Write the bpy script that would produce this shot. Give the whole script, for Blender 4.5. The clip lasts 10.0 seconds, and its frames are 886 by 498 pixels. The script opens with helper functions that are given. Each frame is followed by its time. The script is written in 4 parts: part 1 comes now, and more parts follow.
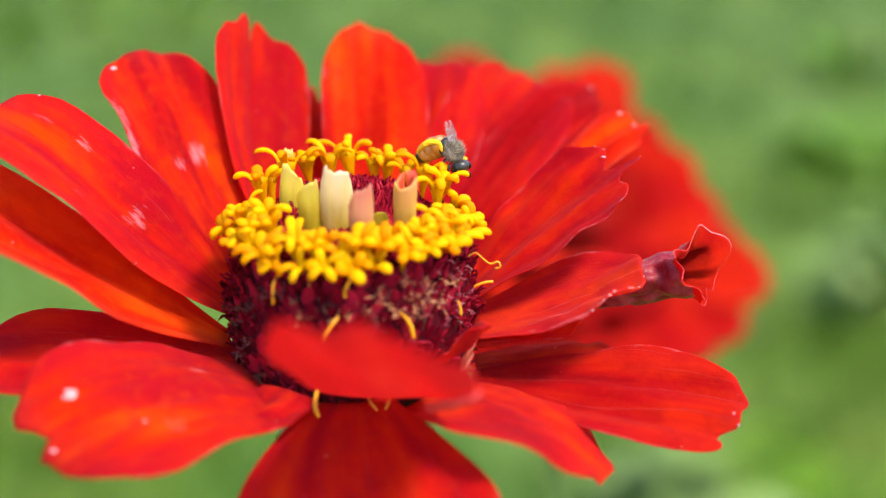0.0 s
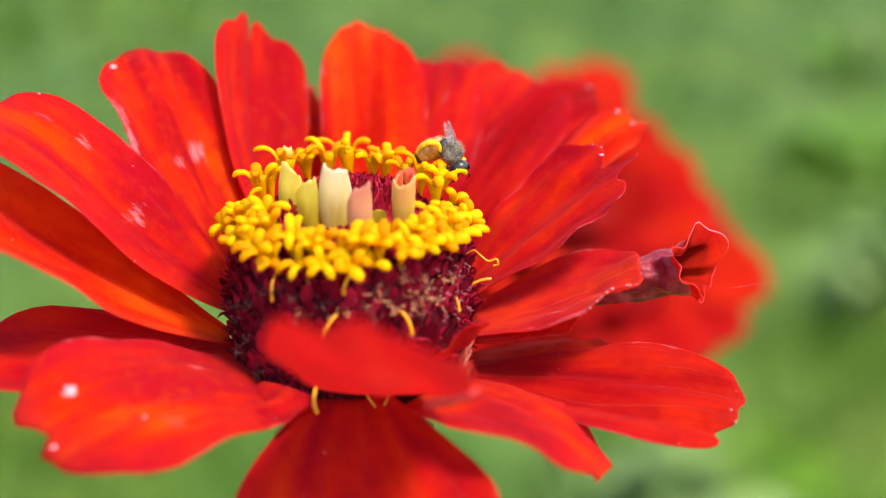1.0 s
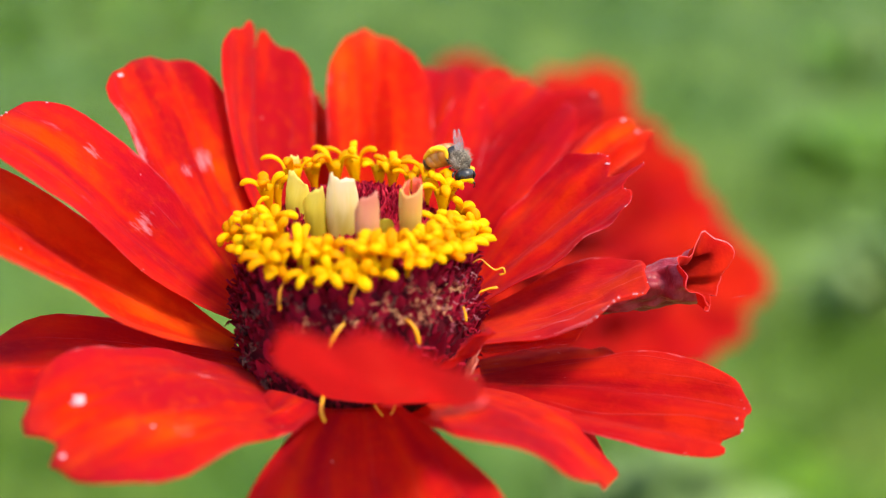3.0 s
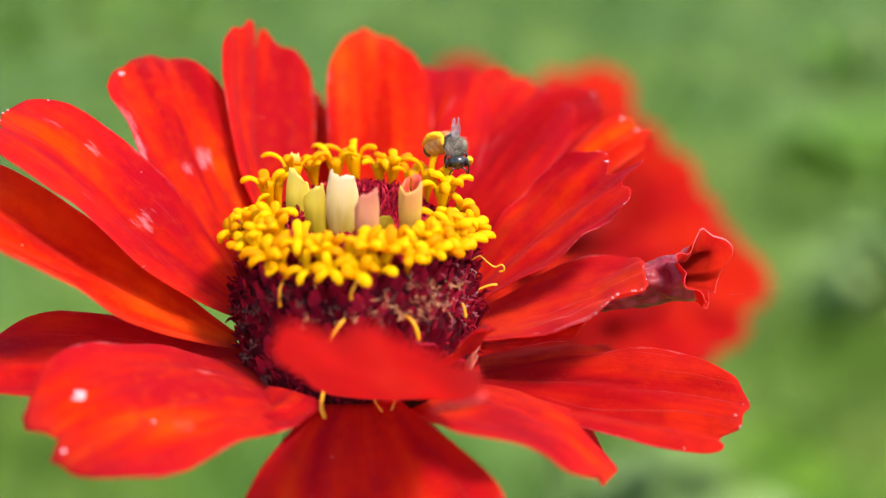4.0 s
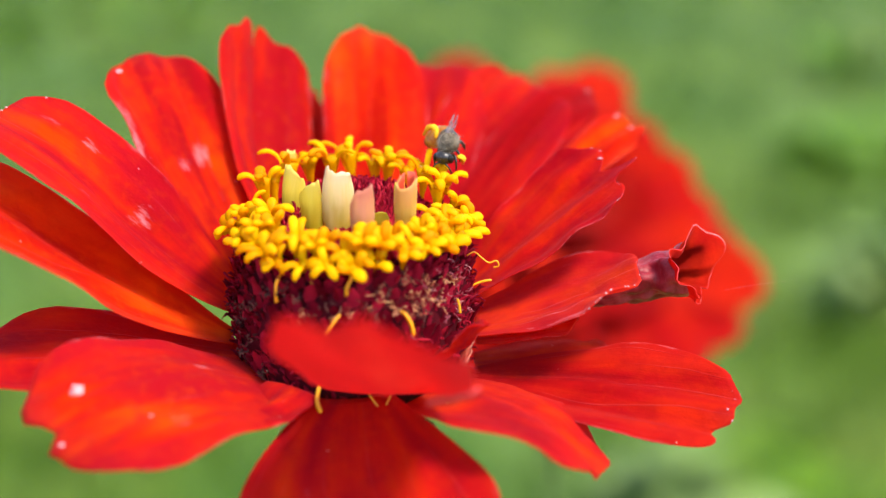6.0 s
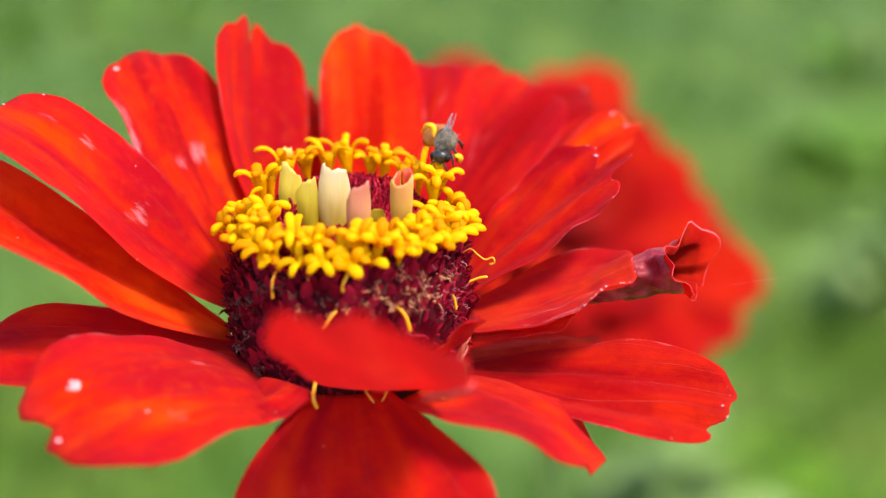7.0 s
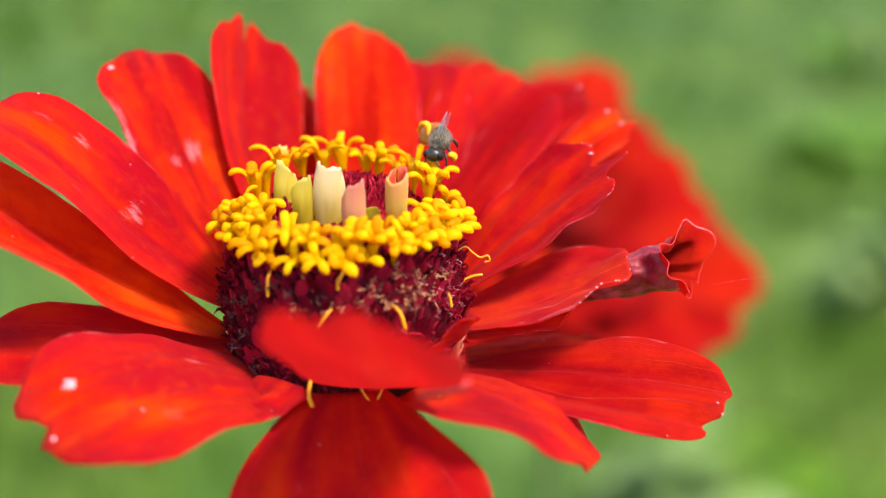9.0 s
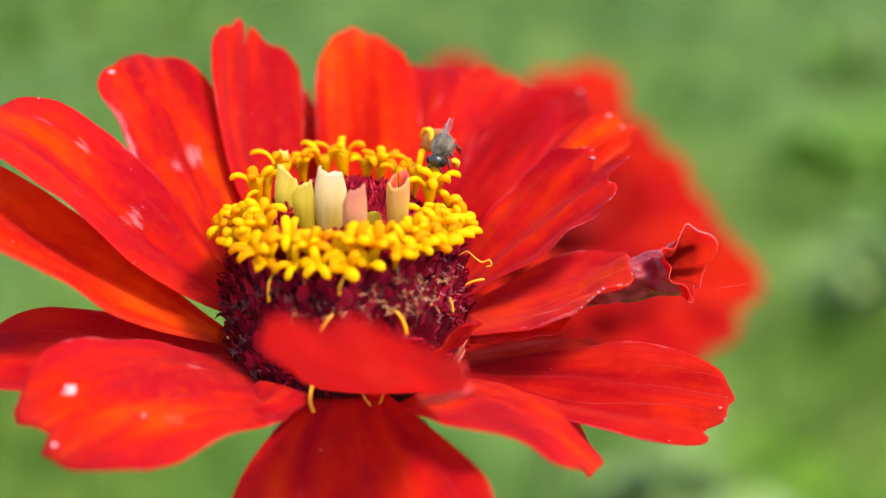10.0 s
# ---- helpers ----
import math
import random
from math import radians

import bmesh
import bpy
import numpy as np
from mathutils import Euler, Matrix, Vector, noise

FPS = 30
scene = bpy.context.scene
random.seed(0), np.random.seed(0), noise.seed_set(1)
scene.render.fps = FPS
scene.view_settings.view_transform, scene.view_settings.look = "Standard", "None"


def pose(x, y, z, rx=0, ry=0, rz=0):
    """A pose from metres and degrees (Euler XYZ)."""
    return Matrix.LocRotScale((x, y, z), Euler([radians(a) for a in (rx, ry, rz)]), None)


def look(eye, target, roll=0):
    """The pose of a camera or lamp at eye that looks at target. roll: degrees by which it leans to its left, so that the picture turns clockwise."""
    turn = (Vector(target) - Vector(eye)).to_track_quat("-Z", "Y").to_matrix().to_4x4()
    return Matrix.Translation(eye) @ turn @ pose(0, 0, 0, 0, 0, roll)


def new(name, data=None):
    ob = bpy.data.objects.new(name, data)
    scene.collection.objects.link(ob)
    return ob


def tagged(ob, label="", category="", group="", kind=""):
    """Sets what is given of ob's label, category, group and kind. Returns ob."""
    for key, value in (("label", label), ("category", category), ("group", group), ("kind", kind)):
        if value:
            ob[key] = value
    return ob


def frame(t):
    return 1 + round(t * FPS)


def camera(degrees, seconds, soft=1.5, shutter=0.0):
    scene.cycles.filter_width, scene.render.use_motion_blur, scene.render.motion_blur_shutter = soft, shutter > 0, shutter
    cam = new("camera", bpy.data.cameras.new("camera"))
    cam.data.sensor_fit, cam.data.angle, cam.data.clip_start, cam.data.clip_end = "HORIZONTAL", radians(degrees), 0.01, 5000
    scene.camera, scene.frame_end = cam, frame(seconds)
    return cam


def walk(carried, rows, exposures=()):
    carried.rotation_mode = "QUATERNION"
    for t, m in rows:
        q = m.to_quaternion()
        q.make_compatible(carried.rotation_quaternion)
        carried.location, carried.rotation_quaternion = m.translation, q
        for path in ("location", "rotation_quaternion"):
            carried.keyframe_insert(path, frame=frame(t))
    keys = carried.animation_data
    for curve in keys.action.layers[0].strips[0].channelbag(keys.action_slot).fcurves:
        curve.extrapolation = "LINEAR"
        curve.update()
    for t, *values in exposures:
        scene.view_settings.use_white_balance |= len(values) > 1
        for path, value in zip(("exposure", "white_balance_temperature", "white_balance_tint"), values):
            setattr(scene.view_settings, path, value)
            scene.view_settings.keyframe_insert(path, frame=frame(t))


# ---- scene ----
# The camera stands still, a hand's width from the bloom
BLOOM = Vector((0.0, 0.0, 0.55))
EYE = BLOOM + Vector((0.00874, -0.12922, 0.05722))
cam = camera(34, 10.0, soft=1.15)
cam.data.dof.use_dof = True
cam.data.dof.focus_distance = 0.139
cam.data.dof.aperture_fstop = 11.5
cam.data.dof.aperture_blades = 0
walk(cam, [(0.0, Matrix.Translation(EYE) @ pose(0, 0, 0, 70, 0, 0)), (10.0, Matrix.Translation(EYE) @ pose(0, 0, 0, 70, 0, 0))])

# ---- light: high sun before the bloom, a little to the right, clear sky ----
SUN = Vector((0.42, -0.28, 0.86)).normalized()
world = bpy.data.worlds.new("sky")
scene.world = world
world.use_nodes = True
wn = world.node_tree
sky = wn.nodes.new("ShaderNodeTexSky")
sky.sky_type, sky.sun_disc = "NISHITA", False
sky.sun_elevation = math.asin(SUN.z)
sky.sun_rotation = math.atan2(SUN.x, SUN.y)
wn.links.new(sky.outputs[0], wn.nodes["Background"].inputs[0])
wn.nodes["Background"].inputs[1].default_value = 0.23
sun = new("sun", bpy.data.lights.new("sun", "SUN"))
sun.data.energy, sun.data.angle, sun.data.color = 2.75, radians(12.0), (1.0, 0.92, 0.76)
sun.matrix_world = look(SUN * 20, (0, 0, 0))
scene.view_settings.exposure = 1.29

# ---- materials ----
def material(name):
    m = bpy.data.materials.new(name)
    m.use_nodes = True
    nt = m.node_tree
    return m, nt, nt.nodes["Principled BSDF"], nt.nodes["Material Output"]


def node(nt, kind, links=(), data_type="", blend_type="", operation="", use_clamp=False, wave_type="", bands_direction="", feature=""):
    n = nt.nodes.new(kind)
    if data_type:
        n.data_type = data_type
    if blend_type:
        n.blend_type = blend_type
    if operation:
        n.operation = operation
    if use_clamp:
        n.use_clamp = True
    if wave_type:
        n.wave_type, n.bands_direction = wave_type, bands_direction
    if feature:
        n.feature = feature
    for sock, v in links:
        if hasattr(v, "is_output"):
            nt.links.new(v, n.inputs[sock])
        else:
            n.inputs[sock].default_value = v
    return n


def ramp(nt, fac, stops):
    n = nt.nodes.new("ShaderNodeValToRGB")
    nt.links.new(fac, n.inputs[0])
    els = n.color_ramp.elements
    while len(els) < len(stops):
        els.new(0.5)
    for el, (p, c) in zip(els, stops):
        el.position, el.color = p, (*c, 1)
    return n.outputs[0]


def grain(nt, coords, scale, detail=4, rough=0.55, stretch=(1, 1, 1)):
    mp = node(nt, "ShaderNodeMapping", [("Vector", coords), ("Scale", stretch)])
    return node(nt, "ShaderNodeTexNoise", [("Vector", mp.outputs[0]), ("Scale", scale), ("Detail", detail), ("Roughness", rough)]).outputs["Fac"]


def mix(nt, fac, a, b, blend="MIX"):
    n = node(nt, "ShaderNodeMix", data_type="RGBA", blend_type=blend)
    for sock, v in ((0, fac), (6, a), (7, b)):
        if hasattr(v, "is_output"):
            nt.links.new(v, n.inputs[sock])
        else:
            n.inputs[sock].default_value = v if sock == 0 else (*v, 1)
    return n.outputs[2]


def maths(nt, op, a, b=0.0, clamp=False):
    n = node(nt, "ShaderNodeMath", operation=op, use_clamp=clamp)
    for i, v in enumerate((a, b)):
        if hasattr(v, "is_output"):
            nt.links.new(v, n.inputs[i])
        else:
            n.inputs[i].default_value = v
    return n.outputs[0]


def bump(nt, bsdf, height, strength, distance):
    b = node(nt, "ShaderNodeBump", [("Height", height), ("Strength", strength), ("Distance", distance)])
    nt.links.new(b.outputs[0], bsdf.inputs["Normal"])
    return b.outputs[0]


def thin(nt, bsdf, out, colour, share):
    """Lets part of the light through, as petals and leaves do."""
    tr = node(nt, "ShaderNodeBsdfTranslucent")
    if hasattr(colour, "is_output"):
        nt.links.new(colour, tr.inputs[0])
    else:
        tr.inputs[0].default_value = (*colour, 1)
    mx = node(nt, "ShaderNodeMixShader", [(0, share), (1, bsdf.outputs[0]), (2, tr.outputs[0])])
    nt.links.new(mx.outputs[0], out.inputs[0])


def petal_material(name, dark, mid, warm, stain, share=0.62, keep_from=0.66, patches=(), fray=0.45, sheen=0.06, velvet=0.07, veins=0.09):
    """Velvety petal: blotches of crimson and orange-red, soft streaks, rubbed pale patches (u, v, half sizes) and a frayed rim."""
    m, nt, bsdf, out = material(name)
    tc = node(nt, "ShaderNodeTexCoord")
    uv, obj = tc.outputs["UV"], tc.outputs["Object"]
    info = node(nt, "ShaderNodeObjectInfo").outputs["Random"]
    shift = node(nt, "ShaderNodeCombineXYZ", [(0, maths(nt, "MULTIPLY", info, 9.0)), (1, maths(nt, "MULTIPLY", info, 5.0))]).outputs[0]
    uvs = node(nt, "ShaderNodeVectorMath", [(0, uv), (1, shift)], operation="ADD").outputs[0]
    split = node(nt, "ShaderNodeSeparateXYZ", [(0, uv)])
    across, length = split.outputs[0], split.outputs[1]
    streak = grain(nt, uvs, 2.6, 4, 0.5, (2.2, 0.6, 1))
    blot = grain(nt, uvs, 2.2, 4, 0.6)
    fine = grain(nt, uvs, 15.0, 3, 0.6, (2.6, 0.5, 1))
    tone = maths(nt, "ADD", maths(nt, "MULTIPLY", streak, 0.55), maths(nt, "MULTIPLY", grain(nt, uvs, 1.6, 3, 0.5, (1.0, 0.8, 1)), 0.45))
    tone = maths(nt, "ADD", tone, maths(nt, "MULTIPLY", maths(nt, "SUBTRACT", info, 0.5), 0.14))
    col = ramp(nt, tone, [(0.40, dark), (0.49, mid), (0.59, warm)])
    # soft mottling, darker cells
    mott = node(nt, "ShaderNodeTexNoise", [("Vector", obj), ("Scale", 330.0), ("Detail", 5.0), ("Roughness", 0.6)]).outputs["Fac"]
    col = mix(nt, maths(nt, "MULTIPLY", maths(nt, "SUBTRACT", mott, 0.46, True), 2.6), col, dark)
    mott2 = node(nt, "ShaderNodeTexNoise", [("Vector", obj), ("Scale", 900.0), ("Detail", 3.0), ("Roughness", 0.6)]).outputs["Fac"]
    col = mix(nt, maths(nt, "MULTIPLY", maths(nt, "SUBTRACT", mott2, 0.5, True), 1.5), col, warm)
    col = mix(nt, maths(nt, "MULTIPLY", maths(nt, "SUBTRACT", fine, 0.45, True), 0.3), col, dark)
    # crimson margins
    edge = maths(nt, "ABSOLUTE", maths(nt, "SUBTRACT", across, 0.5))
    wide = maths(nt, "MULTIPLY", maths(nt, "SUBTRACT", edge, maths(nt, "MULTIPLY", blot, 0.5)), 2.2, True)
    col = mix(nt, maths(nt, "MULTIPLY", wide, 0.65), col, (0.54, 0.008, 0.020))
    # mauve bruises
    bruise = maths(nt, "MULTIPLY", maths(nt, "SUBTRACT", grain(nt, uvs, 1.7, 4, 0.6, (1.3, 0.8, 1)), 0.58), 3.0, True)
    col = mix(nt, maths(nt, "MULTIPLY", bruise, 0.35), col, (0.40, 0.008, 0.025))
    # drying tips
    dry = maths(nt, "MULTIPLY", maths(nt, "SUBTRACT", maths(nt, "ADD", length, maths(nt, "MULTIPLY", grain(nt, uvs, 4.0, 4, 0.6), 0.45)), 1.12), 4.0, True)
    col = mix(nt, maths(nt, "MULTIPLY", dry, 0.55), col, (0.45, 0.03, 0.04))
    # pale worn patches
    ragged = grain(nt, uvs, 11.0, 5, 0.7, (2.0, 1.0, 1))
    worn = maths(nt, "MULTIPLY", maths(nt, "SUBTRACT", grain(nt, uvs, 3.6, 5, 0.6, (1.5, 0.9, 1)), keep_from), 7.0, True)
    worn = maths(nt, "MULTIPLY", worn, maths(nt, "MULTIPLY", maths(nt, "SUBTRACT", blot, 0.5), 8.0, True))
    for pu, pv, ru, rv in patches:
        du = maths(nt, "POWER", maths(nt, "DIVIDE", maths(nt, "SUBTRACT", across, pu), ru), 2.0)
        dv = maths(nt, "POWER", maths(nt, "DIVIDE", maths(nt, "SUBTRACT", length, pv), rv), 2.0)
        near = maths(nt, "SUBTRACT", 1.0, maths(nt, "ADD", du, dv))
        near = maths(nt, "ADD", near, maths(nt, "MULTIPLY", maths(nt, "SUBTRACT", ragged, 0.54), 7.0))
        worn = maths(nt, "MAXIMUM", worn, maths(nt, "MULTIPLY", near, 0.8, True))
    col = mix(nt, maths(nt, "MULTIPLY", worn, stain), col, (0.80, 0.40, 0.42))
    # frayed pale rim
    rim = maths(nt, "MULTIPLY", maths(nt, "SUBTRACT", maths(nt, "ADD", edge, maths(nt, "MULTIPLY", ragged, 0.14)), 0.555), 22.0, True)
    rim = maths(nt, "MULTIPLY", rim, maths(nt, "MULTIPLY", maths(nt, "SUBTRACT", length, 0.35), 4.0, True))
    col = mix(nt, maths(nt, "MULTIPLY", rim, fray), col, (0.78, 0.34, 0.34))
    # fine pale veins along the petal, broken here and there
    lane = maths(nt, "ADD", maths(nt, "MULTIPLY", across, 6.0), maths(nt, "MULTIPLY", grain(nt, uvs, 1.3, 2, 0.5, (1.0, 0.7, 1)), 2.4))
    lane = maths(nt, "ABSOLUTE", maths(nt, "SUBTRACT", maths(nt, "FRACT", lane), 0.5))
    vein = maths(nt, "MULTIPLY", maths(nt, "SUBTRACT", 0.045, lane), 30.0, True)
    vein = maths(nt, "MULTIPLY", vein, maths(nt, "MULTIPLY", maths(nt, "SUBTRACT", grain(nt, uvs, 3.0, 4, 0.6, (1.0, 0.6, 1)), 0.47), 6.0, True))
    col = mix(nt, maths(nt, "MULTIPLY", vein, veins), col, (0.80, 0.22, 0.22))
    # specks of pollen and dust
    vor = node(nt, "ShaderNodeTexVoronoi", [("Vector", obj), ("Scale", 700.0)])
    keep = maths(nt, "GREATER_THAN", node(nt, "ShaderNodeSeparateColor", [(0, vor.outputs["Color"])]).outputs[0], 0.93)
    speck = maths(nt, "MULTIPLY", maths(nt, "LESS_THAN", vor.outputs["Distance"], 0.08), keep)
    col = mix(nt, maths(nt, "MULTIPLY", speck, 0.6), col, (0.85, 0.45, 0.35))
    nt.links.new(col, bsdf.inputs["Base Color"])
    nt.links.new(maths(nt, "ADD", 0.40, maths(nt, "MULTIPLY", mott, 0.25)), bsdf.inputs["Roughness"])
    bsdf.inputs["IOR"].default_value = 1.09
    bsdf.inputs["Specular IOR Level"].default_value = sheen
    bsdf.inputs["Sheen Weight"].default_value, bsdf.inputs["Sheen Roughness"].default_value = velvet, 0.45
    bsdf.inputs["Sheen Tint"].default_value = (1.0, 0.62, 0.70, 1)
    cells = node(nt, "ShaderNodeTexNoise", [("Vector", obj), ("Scale", 3200.0), ("Detail", 2.0)]).outputs["Fac"]
    h = maths(nt, "ADD", maths(nt, "MULTIPLY", fine, 0.3), maths(nt, "MULTIPLY", cells, 0.25))
    h = maths(nt, "ADD", h, maths(nt, "MULTIPLY", mott, 1.1))
    h = maths(nt, "ADD", h, maths(nt, "MULTIPLY", vein, 0.25))
    bump(nt, bsdf, h, 0.7, 0.0005)
    thin(nt, bsdf, out, mix(nt, 0.5, col, warm), share)
    return m


RED = petal_material("petal_red", (0.44, 0.005, 0.014), (0.65, 0.013, 0.010), (0.78, 0.045, 0.003), 0.5)
RED_WORN = petal_material("petal_red_worn", (0.46, 0.006, 0.016), (0.67, 0.017, 0.009), (0.80, 0.060, 0.003), 0.5, patches=((0.40, 0.44, 0.10, 0.045), (0.22, 0.72, 0.04, 0.035)))
RED_TORN = petal_material("petal_red_torn", (0.42, 0.005, 0.012), (0.66, 0.018, 0.007), (0.82, 0.075, 0.003), 0.6, patches=((0.42, 0.56, 0.11, 0.05), (0.66, 0.53, 0.08, 0.03), (0.97, 0.64, 0.05, 0.14), (0.32, 0.34, 0.06, 0.05)), fray=0.7)
# warmer than RED: sun glowing through these petals is put into their colour
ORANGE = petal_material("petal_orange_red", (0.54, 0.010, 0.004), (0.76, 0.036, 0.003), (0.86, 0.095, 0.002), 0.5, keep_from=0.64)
RED_WARM = petal_material("petal_warm_red", (0.48, 0.008, 0.016), (0.70, 0.022, 0.004), (0.84, 0.080, 0.002), 0.45, patches=((0.30, 0.30, 0.05, 0.04),), fray=0.6)
RED_EDGED = petal_material("petal_red_edged", (0.48, 0.007, 0.018), (0.70, 0.022, 0.018), (0.80, 0.055, 0.010), 0.38, patches=((0.07, 0.62, 0.03, 0.30), (0.24, 0.55, 0.012, 0.25)), fray=0.95, veins=0.34)
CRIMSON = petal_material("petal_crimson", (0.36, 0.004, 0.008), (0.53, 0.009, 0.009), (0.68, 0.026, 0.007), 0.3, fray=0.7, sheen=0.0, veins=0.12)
RED_FAR = petal_material("petal_red_far", (0.40, 0.005, 0.007), (0.56, 0.010, 0.008), (0.70, 0.032, 0.006), 0.2)
RED_BACK = petal_material("petal_pale_underside", (0.72, 0.022, 0.045), (0.86, 0.045, 0.060), (0.92, 0.11, 0.09), 0.3, share=0.74, velvet=0.12)


def simple(name, stops, scale, rough=0.5, share=0.0, relief=0.0002, bumps=0.5, spec=0.4, per_object=0.0, metal=0.0):
    """Colour by grain at two scales, with a little per-piece change."""
    m, nt, bsdf, out = material(name)
    obj = node(nt, "ShaderNodeTexCoord").outputs["Object"]
    g = grain(nt, obj, scale, 5, 0.6)
    big = grain(nt, obj, scale * 0.22, 2, 0.5)
    f = maths(nt, "ADD", maths(nt, "MULTIPLY", g, 0.5), maths(nt, "MULTIPLY", big, 0.5))
    if per_object:
        info = node(nt, "ShaderNodeObjectInfo").outputs["Random"]
        f = maths(nt, "ADD", f, maths(nt, "MULTIPLY", maths(nt, "SUBTRACT", info, 0.5), per_object))
        isl = node(nt, "ShaderNodeNewGeometry").outputs["Random Per Island"]
        f = maths(nt, "ADD", f, maths(nt, "MULTIPLY", maths(nt, "SUBTRACT", isl, 0.5), per_object))
    n = len(stops)
    col = ramp(nt, f, [(0.3 + 0.4 * i / (n - 1), c) for i, c in enumerate(stops)])
    nt.links.new(col, bsdf.inputs["Base Color"])
    bsdf.inputs["Roughness"].default_value, bsdf.inputs["Metallic"].default_value = rough, metal
    bsdf.inputs["Specular IOR Level"].default_value = spec
    bump(nt, bsdf, g, bumps, relief)
    if share:
        thin(nt, bsdf, out, col, share)
    return m


YELLOW = simple("floret_yellow", [(0.76, 0.32, 0.0005), (0.84, 0.46, 0.0005), (0.88, 0.56, 0.002)], 420, 0.4, 0.55, 0.0001, 0.3, 0.05, 0.30)
FILAMENT = simple("style_orange", [(0.70, 0.22, 0.003), (0.88, 0.42, 0.006)], 600, 0.45, 0.15)
MAROON = simple("chaff_maroon", [(0.11, 0.003, 0.009), (0.26, 0.006, 0.022), (0.48, 0.016, 0.042)], 500, 0.55, 0.35, 0.00015, 0.5, 0.06, 0.35)
BLACKENED = simple("blackened_bits", [(0.010, 0.002, 0.002), (0.035, 0.008, 0.007), (0.11, 0.04, 0.03)], 1200, 0.6, 0.0, 0.0002, 0.5, 0.08, 0.5)
CHAFF_TOP = simple("chaff_crimson", [(0.26, 0.005, 0.018), (0.48, 0.012, 0.038), (0.64, 0.035, 0.06)], 700, 0.55, 0.3, 0.00015, 0.5, 0.08, 0.6)
CORE = simple("disc_core", [(0.02, 0.002, 0.003), (0.09, 0.005, 0.01)], 900, 0.8, spec=0.03)
DRIED = simple("dried_bits", [(0.10, 0.015, 0.010), (0.28, 0.07, 0.03), (0.52, 0.22, 0.10)], 1200, 0.6, 0.1, 0.0002, 0.5, 0.3, 0.6)
PALE_CURL = simple("pale_curls", [(0.32, 0.06, 0.08), (0.66, 0.34, 0.34)], 1200, 0.4, 0.1, 0.0002, 0.5, 0.5, 0.6)


def young_material(name, foot, body, crown):
    """Waxy translucent tube that changes from its foot to its crown, with faint ribs."""
    m, nt, bsdf, out = material(name)
    obj = node(nt, "ShaderNodeTexCoord").outputs["Object"]
    z = node(nt, "ShaderNodeSeparateXYZ", [(0, obj)]).outputs[2]
    f = maths(nt, "ADD", maths(nt, "MULTIPLY", z, 150.0), maths(nt, "MULTIPLY", maths(nt, "SUBTRACT", grain(nt, obj, 500, 4, 0.6, (1, 1, 0.35)), 0.5), 0.9))
    col = ramp(nt, f, [(0.05, foot), (0.45, body), (0.95, crown)])
    ribs = grain(nt, obj, 1600, 3, 0.6, (1, 1, 0.12))
    col = mix(nt, maths(nt, "MULTIPLY", maths(nt, "SUBTRACT", ribs, 0.48, True), 1.2), col, foot)
    nt.links.new(col, bsdf.inputs["Base Color"])
    bsdf.inputs["Roughness"].default_value, bsdf.inputs["Specular IOR Level"].default_value = 0.42, 0.25
    bump(nt, bsdf, ribs, 0.5, 0.0002)
    thin(nt, bsdf, out, col, 0.62)
    return m


CREAM = young_material("young_floret_cream", (0.78, 0.60, 0.10), (0.90, 0.74, 0.34), (0.93, 0.76, 0.54))
LIME = young_material("young_floret_lime", (0.72, 0.56, 0.03), (0.84, 0.68, 0.09), (0.88, 0.74, 0.26))
BUFF = young_material("young_floret_buff", (0.80, 0.52, 0.05), (0.86, 0.62, 0.14), (0.88, 0.60, 0.26))
PINK = young_material("young_floret_pink", (0.78, 0.50, 0.14), (0.80, 0.40, 0.22), (0.78, 0.29, 0.23))
BLUSH = simple("young_floret_red", [(0.66, 0.05, 0.02), (0.74, 0.12, 0.05)], 400, 0.5, 0.2)
GREEN = simple("bract_green", [(0.10, 0.16, 0.02), (0.22, 0.30, 0.04), (0.32, 0.38, 0.08)], 300, 0.5, 0.2, 0.0002, 0.5, 0.4, 0.3)
STEM = simple("stem_green", [(0.10, 0.14, 0.03), (0.20, 0.26, 0.06)], 200, 0.55)
# dark maroon skin; its palest tone paints the pinkish highlights on the roll
BRUISED = simple("petal_underside", [(0.08, 0.004, 0.008), (0.22, 0.010, 0.018), (0.50, 0.08, 0.08)], 420, 0.38, 0.15, 0.0005, 0.9, 0.25)
LEAF = simple("weed_leaf", [(0.075, 0.18, 0.002), (0.10, 0.21, 0.002), (0.125, 0.24, 0.003)], 60, 0.5, 0.3, 0.0005, 0.5, 0.4, 0.3)
FRESH_LEAF = simple("weed_leaf_fresh", [(0.09, 0.19, 0.002), (0.11, 0.215, 0.003), (0.135, 0.245, 0.004)], 60, 0.5, 0.3, 0.0005, 0.5, 0.4, 0.3)
PALE_LEAF = simple("weed_leaf_pale", [(0.14, 0.22, 0.04), (0.20, 0.29, 0.06), (0.28, 0.36, 0.10)], 60, 0.5, 0.3, 0.0005, 0.5, 0.4, 0.3)


